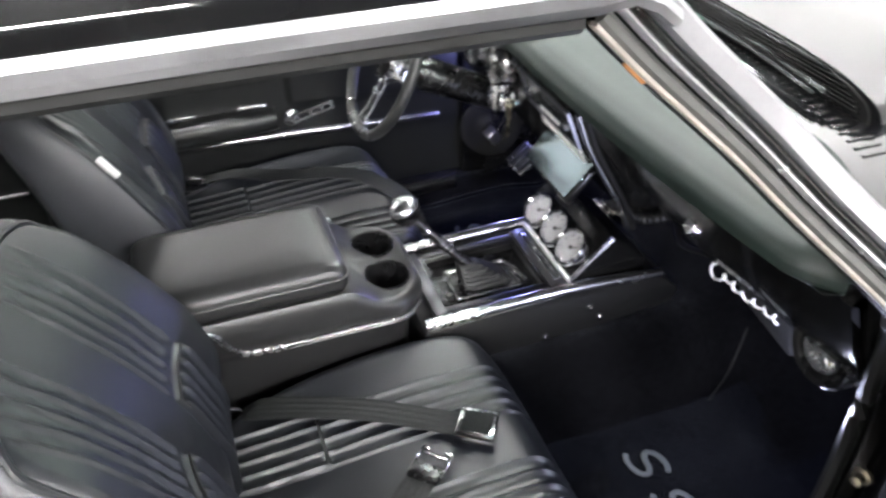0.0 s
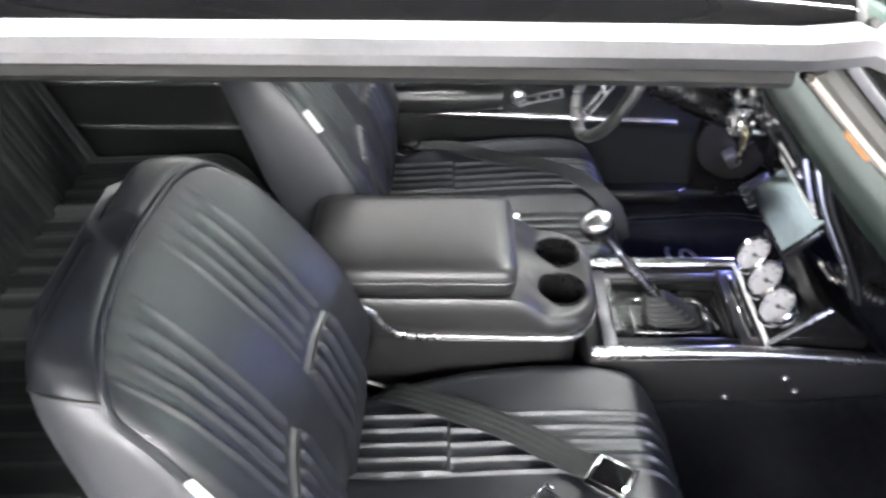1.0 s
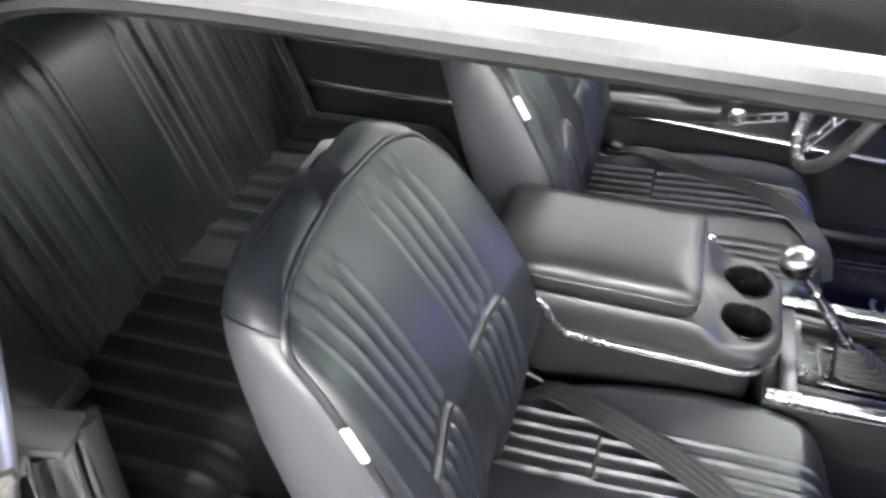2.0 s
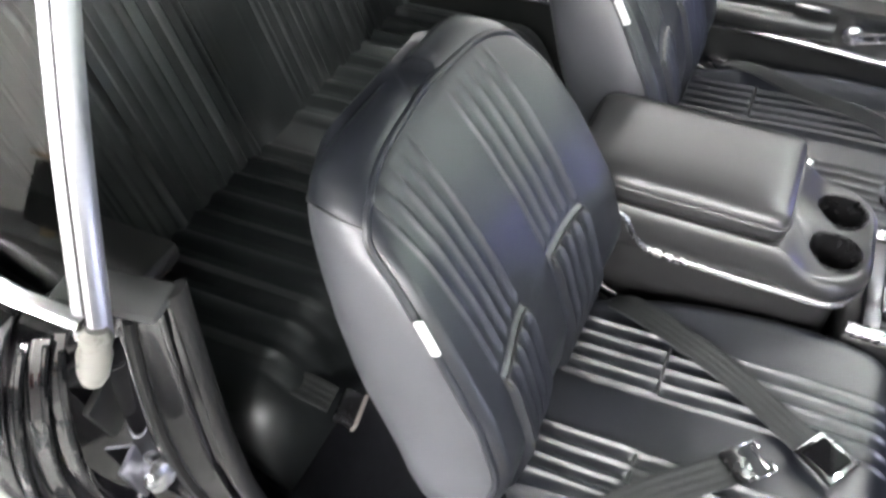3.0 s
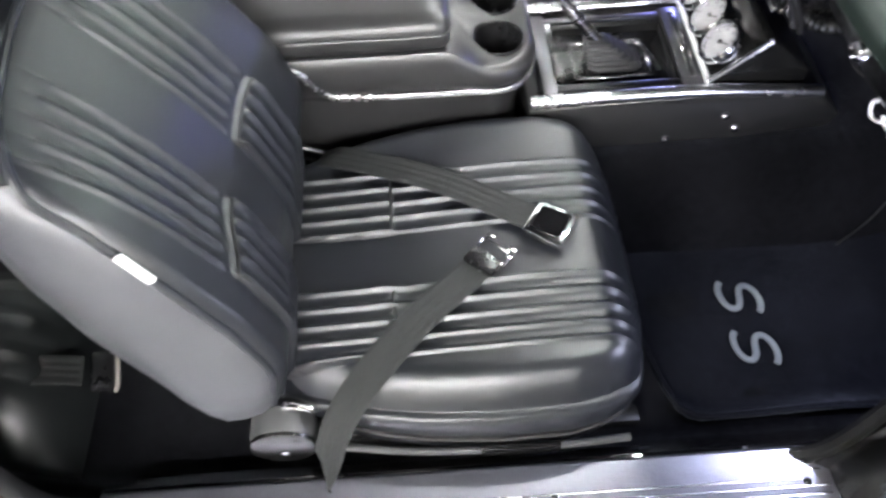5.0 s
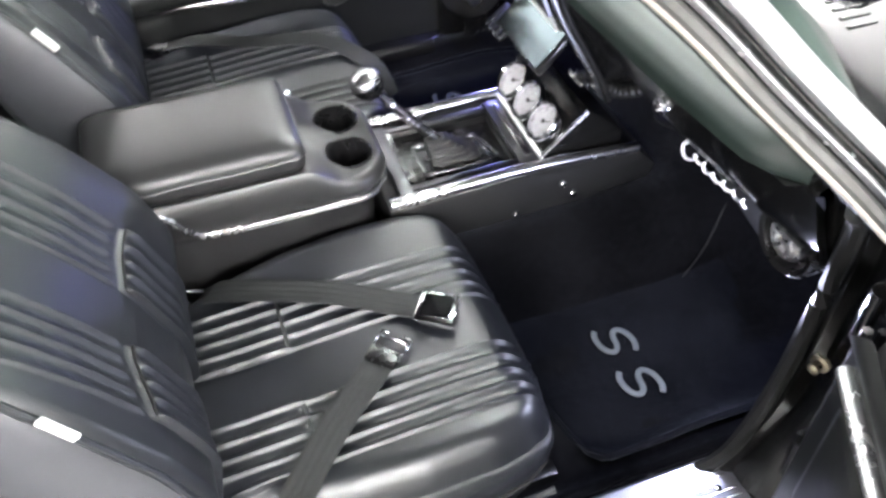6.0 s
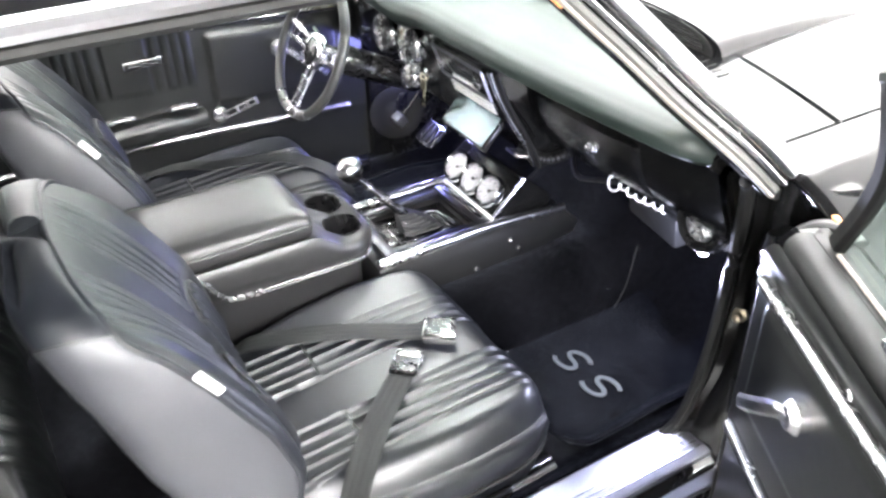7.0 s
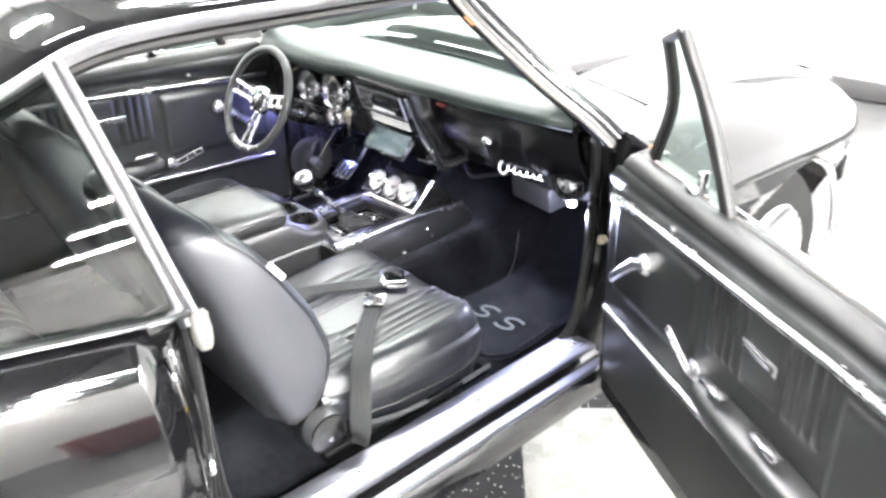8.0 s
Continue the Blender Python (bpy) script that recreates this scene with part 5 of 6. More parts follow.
        box(bm, (0.0, r * 0.3, 0.009), (0.002, r * 0.75, 0.0012), pose(0, 0, 0, 0, 0, 40))
        lathe(bm, [(0.006, 0.006), (0.006, 0.011), (0.001, 0.012)], None, 12)
        bm.transform(m)
        part("needle", bm, CHROME, g)
        part("lens", lathe(bmesh.new(), [(r - 0.006, 0.014), (r * 0.5, 0.016), (0.001, 0.0165)], m, 28, cap=False), CLEAR, g).visible_shadow = False
    # knobs left of the wheel and switches
    for y, z in ((0.50, 0.865), (0.515, 0.80), (0.165, 0.88), (0.175, 0.845)):
        part("switch_knob", lathe(bmesh.new(), [(0.008, 0), (0.008, 0.014), (0.012, 0.016), (0.012, 0.024), (0.002, 0.026)], facing((0.358, y, z), (-1, 0, 0.1)), 14), CHROME, dash, "bright switch knob")
    # centre stack: radio, heater slides, bright side rails
    def on_stack(y, u, lift):
        a, b = V((0.334, 0, 0.896)), V((0.366, 0, 0.812))
        n = (b - a).cross(V((0, 1, 0))).normalized()
        n = n if n.x < 0 else -n
        p = a.lerp(b, u) + n * lift
        return V((p.x, y, p.z)), n
    c, n = on_stack(0.005, 0.32, 0.006)
    rot = facing((0, 0, 0), n, up=(0, 1, 0)).to_3x3().to_4x4()
    rad = part("radio", box(bmesh.new(), c, (0.056, 0.195, 0.016), facing((0, 0, 0), n, up=(0, 1, 0)).to_3x3().to_4x4() @ pose(0, 0, 0, 0, 0, 0), bev=0.003), PLASTIC, dash, "black radio with bright frame")
    bm = bmesh.new()
    for du, w in ((-0.036, 0.2), (0.036, 0.2)):
        c2, _ = on_stack(0.005, 0.32 + du / 0.09, 0.016)
        box(bm, c2, (0.005, w, 0.005))
    for y in (-0.092, 0.102):
        c2, _ = on_stack(y, 0.32, 0.016)
        box(bm, c2, (0.070, 0.005, 0.005), rot)
    part("radio_frame", bm, ALU, rad, "bright frame")
    for y in (0.080, -0.070):
        c2, _ = on_stack(y, 0.32, 0.014)
        part("radio_knob", lathe(bmesh.new(), [(0.010, 0), (0.010, 0.012), (0.007, 0.014), (0.001, 0.0145)], facing(c2, n), 16), CHROME, rad)
    c2, _ = on_stack(0.005, 0.36, 0.0145)
    part("radio_display", box(bmesh.new(), c2, (0.022, 0.095, 0.003), rot), SCREEN, rad, "dark display")
    for k in range(6):
        c2, _ = on_stack(0.048 - 0.017 * k, 0.62, 0.0145)
        part("radio_button", box(bmesh.new(), c2, (0.008, 0.012, 0.004), rot, bev=0.001, seg=1), SILVER, rad)
    c2, _ = on_stack(0.0, 1.06, 0.004)
    part("heater_control", box(bmesh.new(), c2, (0.030, 0.18, 0.010), rot, bev=0.002), PLASTIC, dash, "black heater slide panel")
    for k in (-1, 0, 1):
        c2, _ = on_stack(0.0, 1.06 + 0.12 * k, 0.011)
        part("slide_strip", box(bmesh.new(), c2, (0.003, 0.17, 0.003), rot), SILVER, dash, "thin bright strip")
    for y, w in ((-0.108, 0.014), (0.118, 0.012)):
        part("stack_rail", sweep(bmesh.new(), curve([(0.326, y, 0.902), (0.350, y, 0.838), (0.382, y - 0.004, 0.775), (0.420, y - 0.006, 0.712), (0.440, y - 0.006, 0.662)], 6), rect(w, 0.007, 0.002), up=(-1, 0, 0.5)), BRIGHT, dash, "bright stack side rail")
    part("stack_rail", sweep(bmesh.new(), curve([(0.336, -0.122, 0.896), (0.362, -0.122, 0.83), (0.395, -0.126, 0.77), (0.432, -0.128, 0.70), (0.448, -0.128, 0.66)], 6), rect(0.010, 0.012, 0.004), up=(-1, 0, 0.5)), RUBBER, dash, "black stack edge")
    return dash


build_dash()


def build_screen():
    at = V((0.372, 0.022, 0.735))
    n = (V((0.352, 0.111, 0.697)) - V((0.408, 0.112, 0.756))).cross(V((0, 1, 0))).normalized()
    n = n if n.z > 0 else -n
    rot = facing((0, 0, 0), n, up=(0, 1, 0)).to_3x3().to_4x4()
    s = thing("monitor", at, "flat dark flip-out monitor with bright reflecting screen under the radio", "screen")
    part("case", box(bmesh.new(), at, (0.092, 0.182, 0.014), rot, bev=0.004), PLASTIC, s)
    part("screen", box(bmesh.new(), at + n * 0.008, (0.082, 0.170, 0.003), rot, bev=0.001, seg=1), SILVERSCREEN, s, "glossy dark screen")
    part("bracket", box(bmesh.new(), at + V((0.05, 0, 0.045)), (0.05, 0.12, 0.03), rot, bev=0.004), PLASTIC, s)
    bm = bmesh.new()
    for k in range(4):
        box(bm, (0.405 + 0.012 * k, -0.085, 0.690 - 0.004 * k), (0.005, 0.05, 0.012), bev=0.002, seg=1)
    part("lower_vent", bm, CHROME, s, "bright finned bracket")


build_screen()


def build_duct():
    d = thing("duct_hose", (0.44, -0.16, 0.66), "short black corrugated air hose under the stack", "hose")
    line = curve([(0.425, -0.075, 0.690), (0.448, -0.105, 0.680), (0.470, -0.135, 0.678), (0.51, -0.16, 0.695)], 10)
    part("hose", tube(bmesh.new(), line, 0.013, 12, scale=[1.0 if i % 2 else 0.82 for i in range(len(line))]), RUBBER, d)


build_duct()


def build_wheel():
    hub = V((0.137, 0.346, 0.841))
    n = V((-0.90, 0, 0.436)).normalized()
    m = facing(hub, n)
    w = thing("steering_wheel", hub, "black rimmed three-spoke steering wheel with bright spokes", "steering wheel")
    R = 0.153
    ring = []

    def low(y):
        """Flattens the bottom of the rim."""
        k = -0.985 * R
        return y if y > k + 0.01 else k + 0.01 + (y - k - 0.01) * 0.75
    for i in range(96):
        a = 2 * math.pi * i / 96
        ring.append(m @ V((R * math.cos(a), low(R * math.sin(a)), 0.012)))
    part("rim", tube(bmesh.new(), ring, 0.0115, 14, up=n, closed=True), GRIP, w, "black grip rim")
    for a in (8, 172, 270):
        t = radians(a)
        d, s = V((math.cos(t), math.sin(t), 0)), V((-math.sin(t), math.cos(t), 0))
        bm = bmesh.new()
        for k in (-1, 1):
            sweep(bm, [m @ (d * 0.035 + s * 0.014 * k + V((0, 0, -0.004))), m @ (d * 0.10 + s * 0.014 * k + V((0, 0, 0.004))), m @ (d * (0.145 if a != 270 else 0.134) + s * 0.018 * k + V((0, 0, 0.012)))], rect(0.010, 0.005), up=n)
        for r in (0.065, 0.10, 0.13):
            sweep(bm, [m @ (d * r - s * 0.016 + V((0, 0, 0.004))), m @ (d * r + s * 0.016 + V((0, 0, 0.004)))], rect(0.007, 0.004), up=n)
        part("spoke", bm, BRIGHT, w, "bright slotted spoke")
    bm = bmesh.new()
    lathe(bm, [(0.042, -0.010), (0.044, 0.0), (0.042, 0.006), (0.032, 0.010), (0.030, 0.006)], m, 30)
    for k in range(9):
        a = 2 * math.pi * k / 9
        lathe(bm, [(0.005, 0.004), (0.005, 0.011), (0.001, 0.012)], m @ pose(0.038 * math.cos(a), 0.038 * math.sin(a), 0), 8)
    part("hub_ring", bm, CHROME, w, "bright bolted hub ring")
    part("horn_button", lathe(bmesh.new(), [(0.031, 0.004), (0.031, 0.010), (0.022, 0.016), (0.001, 0.018)], m, 26), PLASTIC, w, "black horn button")
    bm = bmesh.new()
    box(bm, m @ V((0, 0, 0.018)), (0.026, 0.008, 0.003), m.to_3x3().to_4x4())
    box(bm, m @ V((0, 0, 0.018)), (0.008, 0.018, 0.003), m.to_3x3().to_4x4())
    part("horn_emblem", bm, CHROME, w, "small bright emblem")
    for k in range(5):
        t = radians(238 + 16 * k)
        bm = bmesh.new()
        lathe(bm, [(0.0118, -0.003), (0.0128, 0), (0.0118, 0.003)], Matrix.Translation(m @ V((R * math.cos(t), low(R * math.sin(t)), 0.012))) @ facing((0, 0, 0), m.to_3x3() @ V((-math.sin(t), math.cos(t), 0))), 14)
        part("rim_clamp", bm, CHROME, w, "bright bands on the rim")
    col = thing("steering_column", (0.40, 0.337, 0.70), "black steering column with bright levers", "steering column")
    part("shaft_cover", tube(bmesh.new(), [m @ V((0, 0, -0.012)), m @ V((0, 0, -0.06)), m @ V((0, 0, -0.08)), m @ V((0, 0, -0.28))], 0.030, 20, scale=[0.8, 0.8, 1.2, 1.1]), PLASTIC, col)
    part("turn_lever", tube(bmesh.new(), [m @ V((-0.02, 0, -0.05)), m @ V((-0.14, 0.03, -0.05))], 0.005, 8), CHROME, col, "bright turn signal lever")
    bm = bmesh.new()
    lathe(bm, [(0.014, 0), (0.014, 0.012), (0.009, 0.016), (0.001, 0.017)], facing((0.345, 0.168, 0.80), (-1, 0, 0.1)), 16)
    part("ignition", bm, CHROME, col, "bright ignition lock")
    bm = bmesh.new()
    box(bm, (0.322, 0.160, 0.780), (0.003, 0.020, 0.030), pose(0, 0, 0, 8, 0, 0), bev=0.001, seg=1)
    box(bm, (0.320, 0.158, 0.750), (0.003, 0.008, 0.040), pose(0, 0, 0, 8, 0, 0))
    tube(bm, [V((0.322, 0.161, 0.796)) + V((0, 0.012 * math.cos(a), 0.012 * math.sin(a))) for a in [2 * math.pi * i / 16 for i in range(16)]], 0.0015, 6, up=(1, 0, 0), closed=True)
    keys = thing("keys", (0.32, 0.16, 0.73), "bunch of brass keys hanging from the ignition", "keys")
    part("key", bm, BRASS, keys)


build_wheel()


def build_pedals():
    for nm, at, w, h, lab in (("brake_pedal", (0.485, 0.425, 0.500), 0.085, 0.070, "bright ribbed brake pedal"), ("gas_pedal", (0.51, 0.305, 0.485), 0.045, 0.085, "bright ribbed accelerator pedal")):
        t = thing(nm, at, lab, "pedal")
        r = facing((0, 0, 0), (-0.62, 0, 0.78), up=(0, 1, 0)).to_3x3().to_4x4()
        part("pad", box(bmesh.new(), at, (h, w, 0.012), r, bev=0.004), BRIGHT, t)
        for k in range(4):
            y = at[1] - w / 2 + w * (k + 0.5) / 4
            part("rib", box(bmesh.new(), V((at[0], y, at[2])) + r.to_3x3() @ V((0, 0, 0.008)), (h * 0.85, w * 0.12, 0.006), r, bev=0.002, seg=1), RUBBER, t, "black rubber rib")
        part("arm", tube(bmesh.new(), curve([V(at) + V((0.01, 0, -0.005)), V(at) + V((0.07, 0, 0.03)), V((0.60, at[1], 0.62)), V((0.62, at[1], 0.80))], 6), 0.008, 8), SATIN, t)
    sp = thing("kick_speaker", (0.50, 0.64, 0.40), "round dark speaker on the driver kick panel", "speaker")
    m = facing((0.485, 0.640, 0.485), (-0.25, -1, 0.1))
    part("cone", lathe(bmesh.new(), [(0.080, 0.001), (0.082, 0.006), (0.072, 0.008), (0.05, 0.004), (0.028, 0.002), (0.02, 0.005), (0.001, 0.007)], m, 32), RUBBER, sp)
    br = thing("parking_brake", (0.47, 0.585, 0.45), "bright parking brake pedal", "pedal")
    part("pad", box(bmesh.new(), (0.468, 0.585, 0.488), (0.03, 0.04, 0.036), pose(0, 0, 0, 0, -35, 0), bev=0.006), ALU, br)
    part("arm", tube(bmesh.new(), [(0.475, 0.585, 0.495), (0.56, 0.575, 0.60), (0.60, 0.57, 0.72)], 0.006, 8), SATIN, br)


build_pedals()
# ---- doors ----
def build_door(side):
    """A door in its own frame: u back from the hinge, o outwards, z up."""
    if side < 0:
        door = thing("door_1", (0, 0, 0), "open black car door with vinyl panel and bright strips", "door", kind="structure")
        door.matrix_basis = pose(0.40, -0.735, 0, 0, 0, 180 + 61)
        def P(u, o, z):
            return V((u + 0.055, o, z))
        local = True
    else:
        door = thing("door_2", (0.40, 0.69, 0), "closed black driver door with vinyl panel and bright strips", "door", kind="structure")
        def P(u, o, z):
            return V((0.40 - u, 0.69 + o, z))
        local = False

    def add(name, bm, material, parent=door, label="", smooth=38):
        return part(name, bm, material, parent, label, smooth, local)

    def bx(bm, c, s, bev=0.0, r=None):
        return box(bm, P(*c), s, r, bev=bev)
    LEN, START = 1.06, (0.018 if side < 0 else -0.02)
    bu = 0.637 if side < 0 else 0.598

    def rise(u):
        return 0.045 * (u / 0.8) if u < 0.8 else 0.045

    # steel shell with the outer skin
    def crest(u):
        return 0.925 + 0.3 * rise(u) - (0.045 * ease(START + 0.06, START, u) ** 1.5 if side < 0 else 0)

    def skin(a, b):
        u = lerp(START, LEN, a)
        z = lerp(crest(u), 0.26, b)
        o = along([(0.26, 0.05), (0.42, 0.07), (0.50, 0.10), (0.60, 0.15), (0.68, 0.175), (0.76, 0.178), (0.83, 0.155), (0.87, 0.12), (0.90, 0.085), (0.93, 0.05)], z)
        return P(u, o, z)
    rows = []
    cuts = [0, 0.008, 0.016, 0.026, 0.038, 0.05] + [0.08 + 0.92 * i / 12 for i in range(13)]
    for a in cuts:
        u = lerp(START, LEN, a)
        top = crest(u)
        row = [skin(a, j / 16) for j in range(17)]
        row += [P(u, 0.03, 0.255), P(u, 0.004, 0.27), P(u, 0.004, top)]
        rows.append(row)
    sh = add("shell", loft(bmesh.new(), rows), GLOSS, door, "gloss black outer shell", 30)

    # vinyl panel with embossing
    def panel(a, b):
        u = lerp(START + 0.012, LEN - 0.03, a)
        z = lerp(0.325, 0.905 - (0.04 * ease(START + 0.07, START + 0.012, u) ** 1.5 if side < 0 else 0), b)
        z += 0.35 * rise(u) * (b > 0.3)
        zz = z - rise(u)
        o = -0.010
        if 0.56 < zz < 0.815:
            k = ease(0.56, 0.575, zz) * ease(0.815, 0.80, zz)
            for lo, hi in ((0.47, 0.575), (0.70, 0.80)):
                if lo < u < hi and zz > 0.66:
                    o -= 0.005 * abs(math.sin(math.pi * (u - lo) / 0.026)) ** 0.8 * ease(0.66, 0.675, zz)
            for lo, hi in ((0.06, 0.44), (0.82, 0.98)):
                o -= 0.007 * ease(lo, lo + 0.02, u) * ease(hi, hi - 0.02, u) * ease(0.59, 0.61, zz) * ease(0.80, 0.78, zz)
            if 0.58 < u < 0.695:
                o -= 0.005 * ease(0.58, 0.59, u) * ease(0.695, 0.685, u) * ease(0.66, 0.67, zz)
        if zz > 0.84:
            o -= 0.020 * math.sin(math.pi * min((zz - 0.84) / 0.08, 1)) * 0.8
        if zz < 0.52:
            o += 0.004 * ease(0.52, 0.50, zz)
        return P(u, o, z)
    pn = add("panel", grid(bmesh.new(), panel, 400, 80), PANEL, door, "black embossed vinyl door panel", 60)
    add("panel_edge", tube(bmesh.new(), [P(START + 0.009, -0.004, 0.32), P(START + 0.009, -0.004, 0.865 if side < 0 else 0.905)], 0.006, 6), RUBBER)
    add("front_seal", sweep(bmesh.new(), [P(START - 0.003, 0.026, z) for z in (0.28, 0.5, 0.7, 0.85)], rect(0.008, 0.044, 0.003), up=P(0, 1, 0) - P(0, 0, 0)), RUBBER, door, "matt black rubber seal on the door's front edge")
    for z0, w in ((0.822, 0.020), (0.531, 0.022)):
        s1 = add("bright_strip", sweep(bmesh.new(), [P(u, -0.017, z0 + rise(u) * (1 if z0 > 0.7 else 0.8)) for u in (0.05, 0.25, 0.45, 0.65, 0.8, LEN - 0.05)], [(0.010 * math.cos(radians(a)), w / 2 * math.sin(radians(a))) for a in range(0, 360, 24)]), BRIGHT, door, "bright horizontal strip")
        add("strip_line", sweep(bmesh.new(), [P(u, -0.0240, z0 + rise(u) * (1 if z0 > 0.7 else 0.8)) for u in (0.06, 0.25, 0.45, 0.65, 0.8, LEN - 0.06)], rect(0.0075, 0.003, 0.0005)), RUBBER, s1, "black inlaid line")
    # belt: inner seal and bright outer moulding
    add("top_roll", sweep(bmesh.new(), [P(u, 0.006, 0.908 + 0.3 * rise(u)) for u in (START + 0.07, 0.2, 0.4, 0.6, 0.8, LEN - 0.03)], [(0.026 * math.cos(radians(k)), 0.024 * math.sin(radians(k))) for k in range(0, 360, 20)]), ROLL, door, "rounded black vinyl top roll", 60)
    if side < 0:
        cs = add("corner_seal", sweep(bmesh.new(), curve([P(0.030, 0.022, 0.892), P(0.045, 0.040, 0.915), P(0.075, 0.056, 0.930), P(0.125, 0.062, 0.936)], 5), rect(0.022, 0.010, 0.004)), CAPGREY, door, "worn grey corner seal")
        add("rust_chip", bx(bmesh.new(), (0.062, 0.058, 0.934), (0.018, 0.010, 0.006), 0.002), ORANGE, cs, "small rusty patch")
    add("belt_seal", sweep(bmesh.new(), [P(u, 0.034, 0.920 + 0.3 * rise(u)) for u in (START + 0.06, 0.4, 0.8, LEN)], rect(0.024, 0.020, 0.006)), RUBBER, door, "black belt seal")
    add("belt_moulding", sweep(bmesh.new(), [P(u, 0.044, 0.928 + 0.3 * rise(u)) for u in ((0.40 if side < 0 else 0.10), 0.6, 0.8, LEN)], rect(0.016, 0.016, 0.005)), CHROME, door, "bright belt moulding")
    if side < 0:
        add("vent_sill", sweep(bmesh.new(), [P(u, 0.022, 0.9345 + 0.3 * rise(u)) for u in (0.15, 0.25, 0.36)], rect(0.006, 0.006, 0.002)), BEIGE, door, "thin aged strip under the vent glass")
    add("vent_gasket", sweep(bmesh.new(), [P(u, 0.034, 0.927 + 0.3 * rise(max(u, 0))) for u in (START + 0.075, 0.12, 0.18, 0.25, 0.41)], rect(0.050, 0.010, 0.004)), RUBBER, door, "black gasket under the vent window")
    # badge plate
    b = add("badge_plate", bx(bmesh.new(), (bu, -0.020, 0.778), (0.098, 0.004, 0.022), 0.002), CHROME, door, "small framed emblem plate")
    add("badge_field", bx(bmesh.new(), (bu, -0.023, 0.778), (0.090, 0.003, 0.014), 0.001), DARKDIAL, b, "dark plate field")
    add("badge_bar", bx(bmesh.new(), (bu, -0.0252, 0.778), (0.074, 0.002, 0.005)), CHROME, b)
    # armrest with bright pull ends
    rings = []
    for i in range(13):
        u = lerp(0.47, 0.86, i / 12) + (0.035 if side < 0 else 0)
        k = math.sin(math.pi * min(max(i / 12, 0.06), 0.94)) ** 0.16
        d, h = 0.056 * k, 0.030 * k
        zc = 0.605 + (0.012 if side < 0 else 0)
        rings.append([P(u, -0.012, zc + h), P(u, -0.012 - d * 0.8, zc + h * 1.0), P(u, -0.012 - d, zc + h * 0.6), P(u, -0.012 - d * 0.97, zc - h * 0.5), P(u, -0.012 - d * 0.7, zc - h), P(u, -0.012, zc - h)])
    add("armrest", loft(bmesh.new(), rings), PANEL, door, "padded black armrest", 60)
    for u in (0.525, 0.685):
        add("pull_end", bx(bmesh.new(), (u + (0.04 if side < 0 else 0), -0.045, 0.654 + (0.012 if side < 0 else 0)), (0.072, 0.022, 0.014), 0.005), CHROME, door, "bright armrest pull")
    # release lever near the front
    bm = bmesh.new()
    lathe(bm, [(0.024, 0), (0.024, 0.020), (0.016, 0.030), (0.001, 0.032)], facing(P(0.245, -0.012, 0.750), P(0, -1, 0) - P(0, 0, 0)), 18)
    sweep(bm, curve([P(0.252, -0.036, 0.752), P(0.222, -0.044, 0.742), P(0.188, -0.047, 0.714), P(0.152, -0.046, 0.684), P(0.118, -0.042, 0.656)], 5), rect(0.012, 0.024, 0.005), up=(0, 0, 1))
    add("release_lever", bm, BRIGHT, door, "polished door release lever")
    # window crank
    bm = bmesh.new()
    piv = (0.430, 0.600) if side > 0 else (0.468, 0.638)
    tip = (0.335, 0.628) if side > 0 else (0.398, 0.692)
    lathe(bm, [(0.022, 0), (0.022, 0.016), (0.015, 0.022), (0.001, 0.024)], facing(P(piv[0], -0.012, piv[1]), P(0, -1, 0) - P(0, 0, 0)), 18)
    for k in (-1, 1):
        a, c = V((piv[0], piv[1])), V((tip[0], tip[1]))
        nn = (c - a).orthogonal().normalized() * 0.009 * k
        sweep(bm, [P(a.x + nn.x, -0.038, a.y + nn.y), P(c.x + nn.x * 0.8, -0.050, c.y + nn.y * 0.8)], rect(0.008, 0.006), up=(0, 1, 0))
    for f in (0.0, 0.45, 0.75, 1.0):
        a, c = V((piv[0], piv[1])), V((tip[0], tip[1]))
        nn = (c - a).orthogonal().normalized() * 0.011
        p = a.lerp(c, f)
        sweep(bm, [P(p.x - nn.x, -0.038 - 0.012 * f, p.y - nn.y), P(p.x + nn.x, -0.038 - 0.012 * f, p.y + nn.y)], rect(0.010, 0.006), up=(0, 1, 0))
    add("window_crank", bm, BRIGHT, door, "polished slotted window crank")
    # vent window
    base, top = 0.94, 1.215
    k0 = 0.055 if side < 0 else 0.0
    f0, f1, t0 = (0.165 - k0, 0.03), (0.425 - k0, 0.04), 0.318 - k0
    if side < 0:
        v_in = [(0.128, 0.030, 0.940), (0.180, 0.024, 1.035), (0.212, 0.010, 1.110), (0.220, -0.016, 1.205)]
        v_out = [(0.424, 0.030, 0.930), (0.352, 0.012, 1.085), (0.272, -0.018, 1.236)]
    else:
        v_in = [(0.165, 0.032, 0.92), (0.21, 0.022, 1.04), (0.258, 0.004, 1.14), (0.298, -0.018, 1.215)]
        v_out = [(0.425, 0.030, 0.91), (0.385, 0.010, 1.07), (0.33, -0.020, 1.227)]
    add("vent_frame", sweep(bmesh.new(), curve([P(*p) for p in v_in], 6), rect(0.030, 0.020, 0.006), up=(0, 1, 0)), RUBBER, door, "black vent window frame")
    add("division_bar", sweep(bmesh.new(), curve([P(*p) for p in v_out], 6), rect(0.028, 0.024, 0.006), up=(0, 1, 0)), RUBBER, door, "black division bar")
    add("division_edge", sweep(bmesh.new(), curve([P(p[0] + 0.014, p[1] - 0.006, p[2] + 0.004) for p in v_out], 6), rect(0.003, 0.008, 0.001), up=(0, 1, 0)), SEAL, door, "thin aged edge strip")
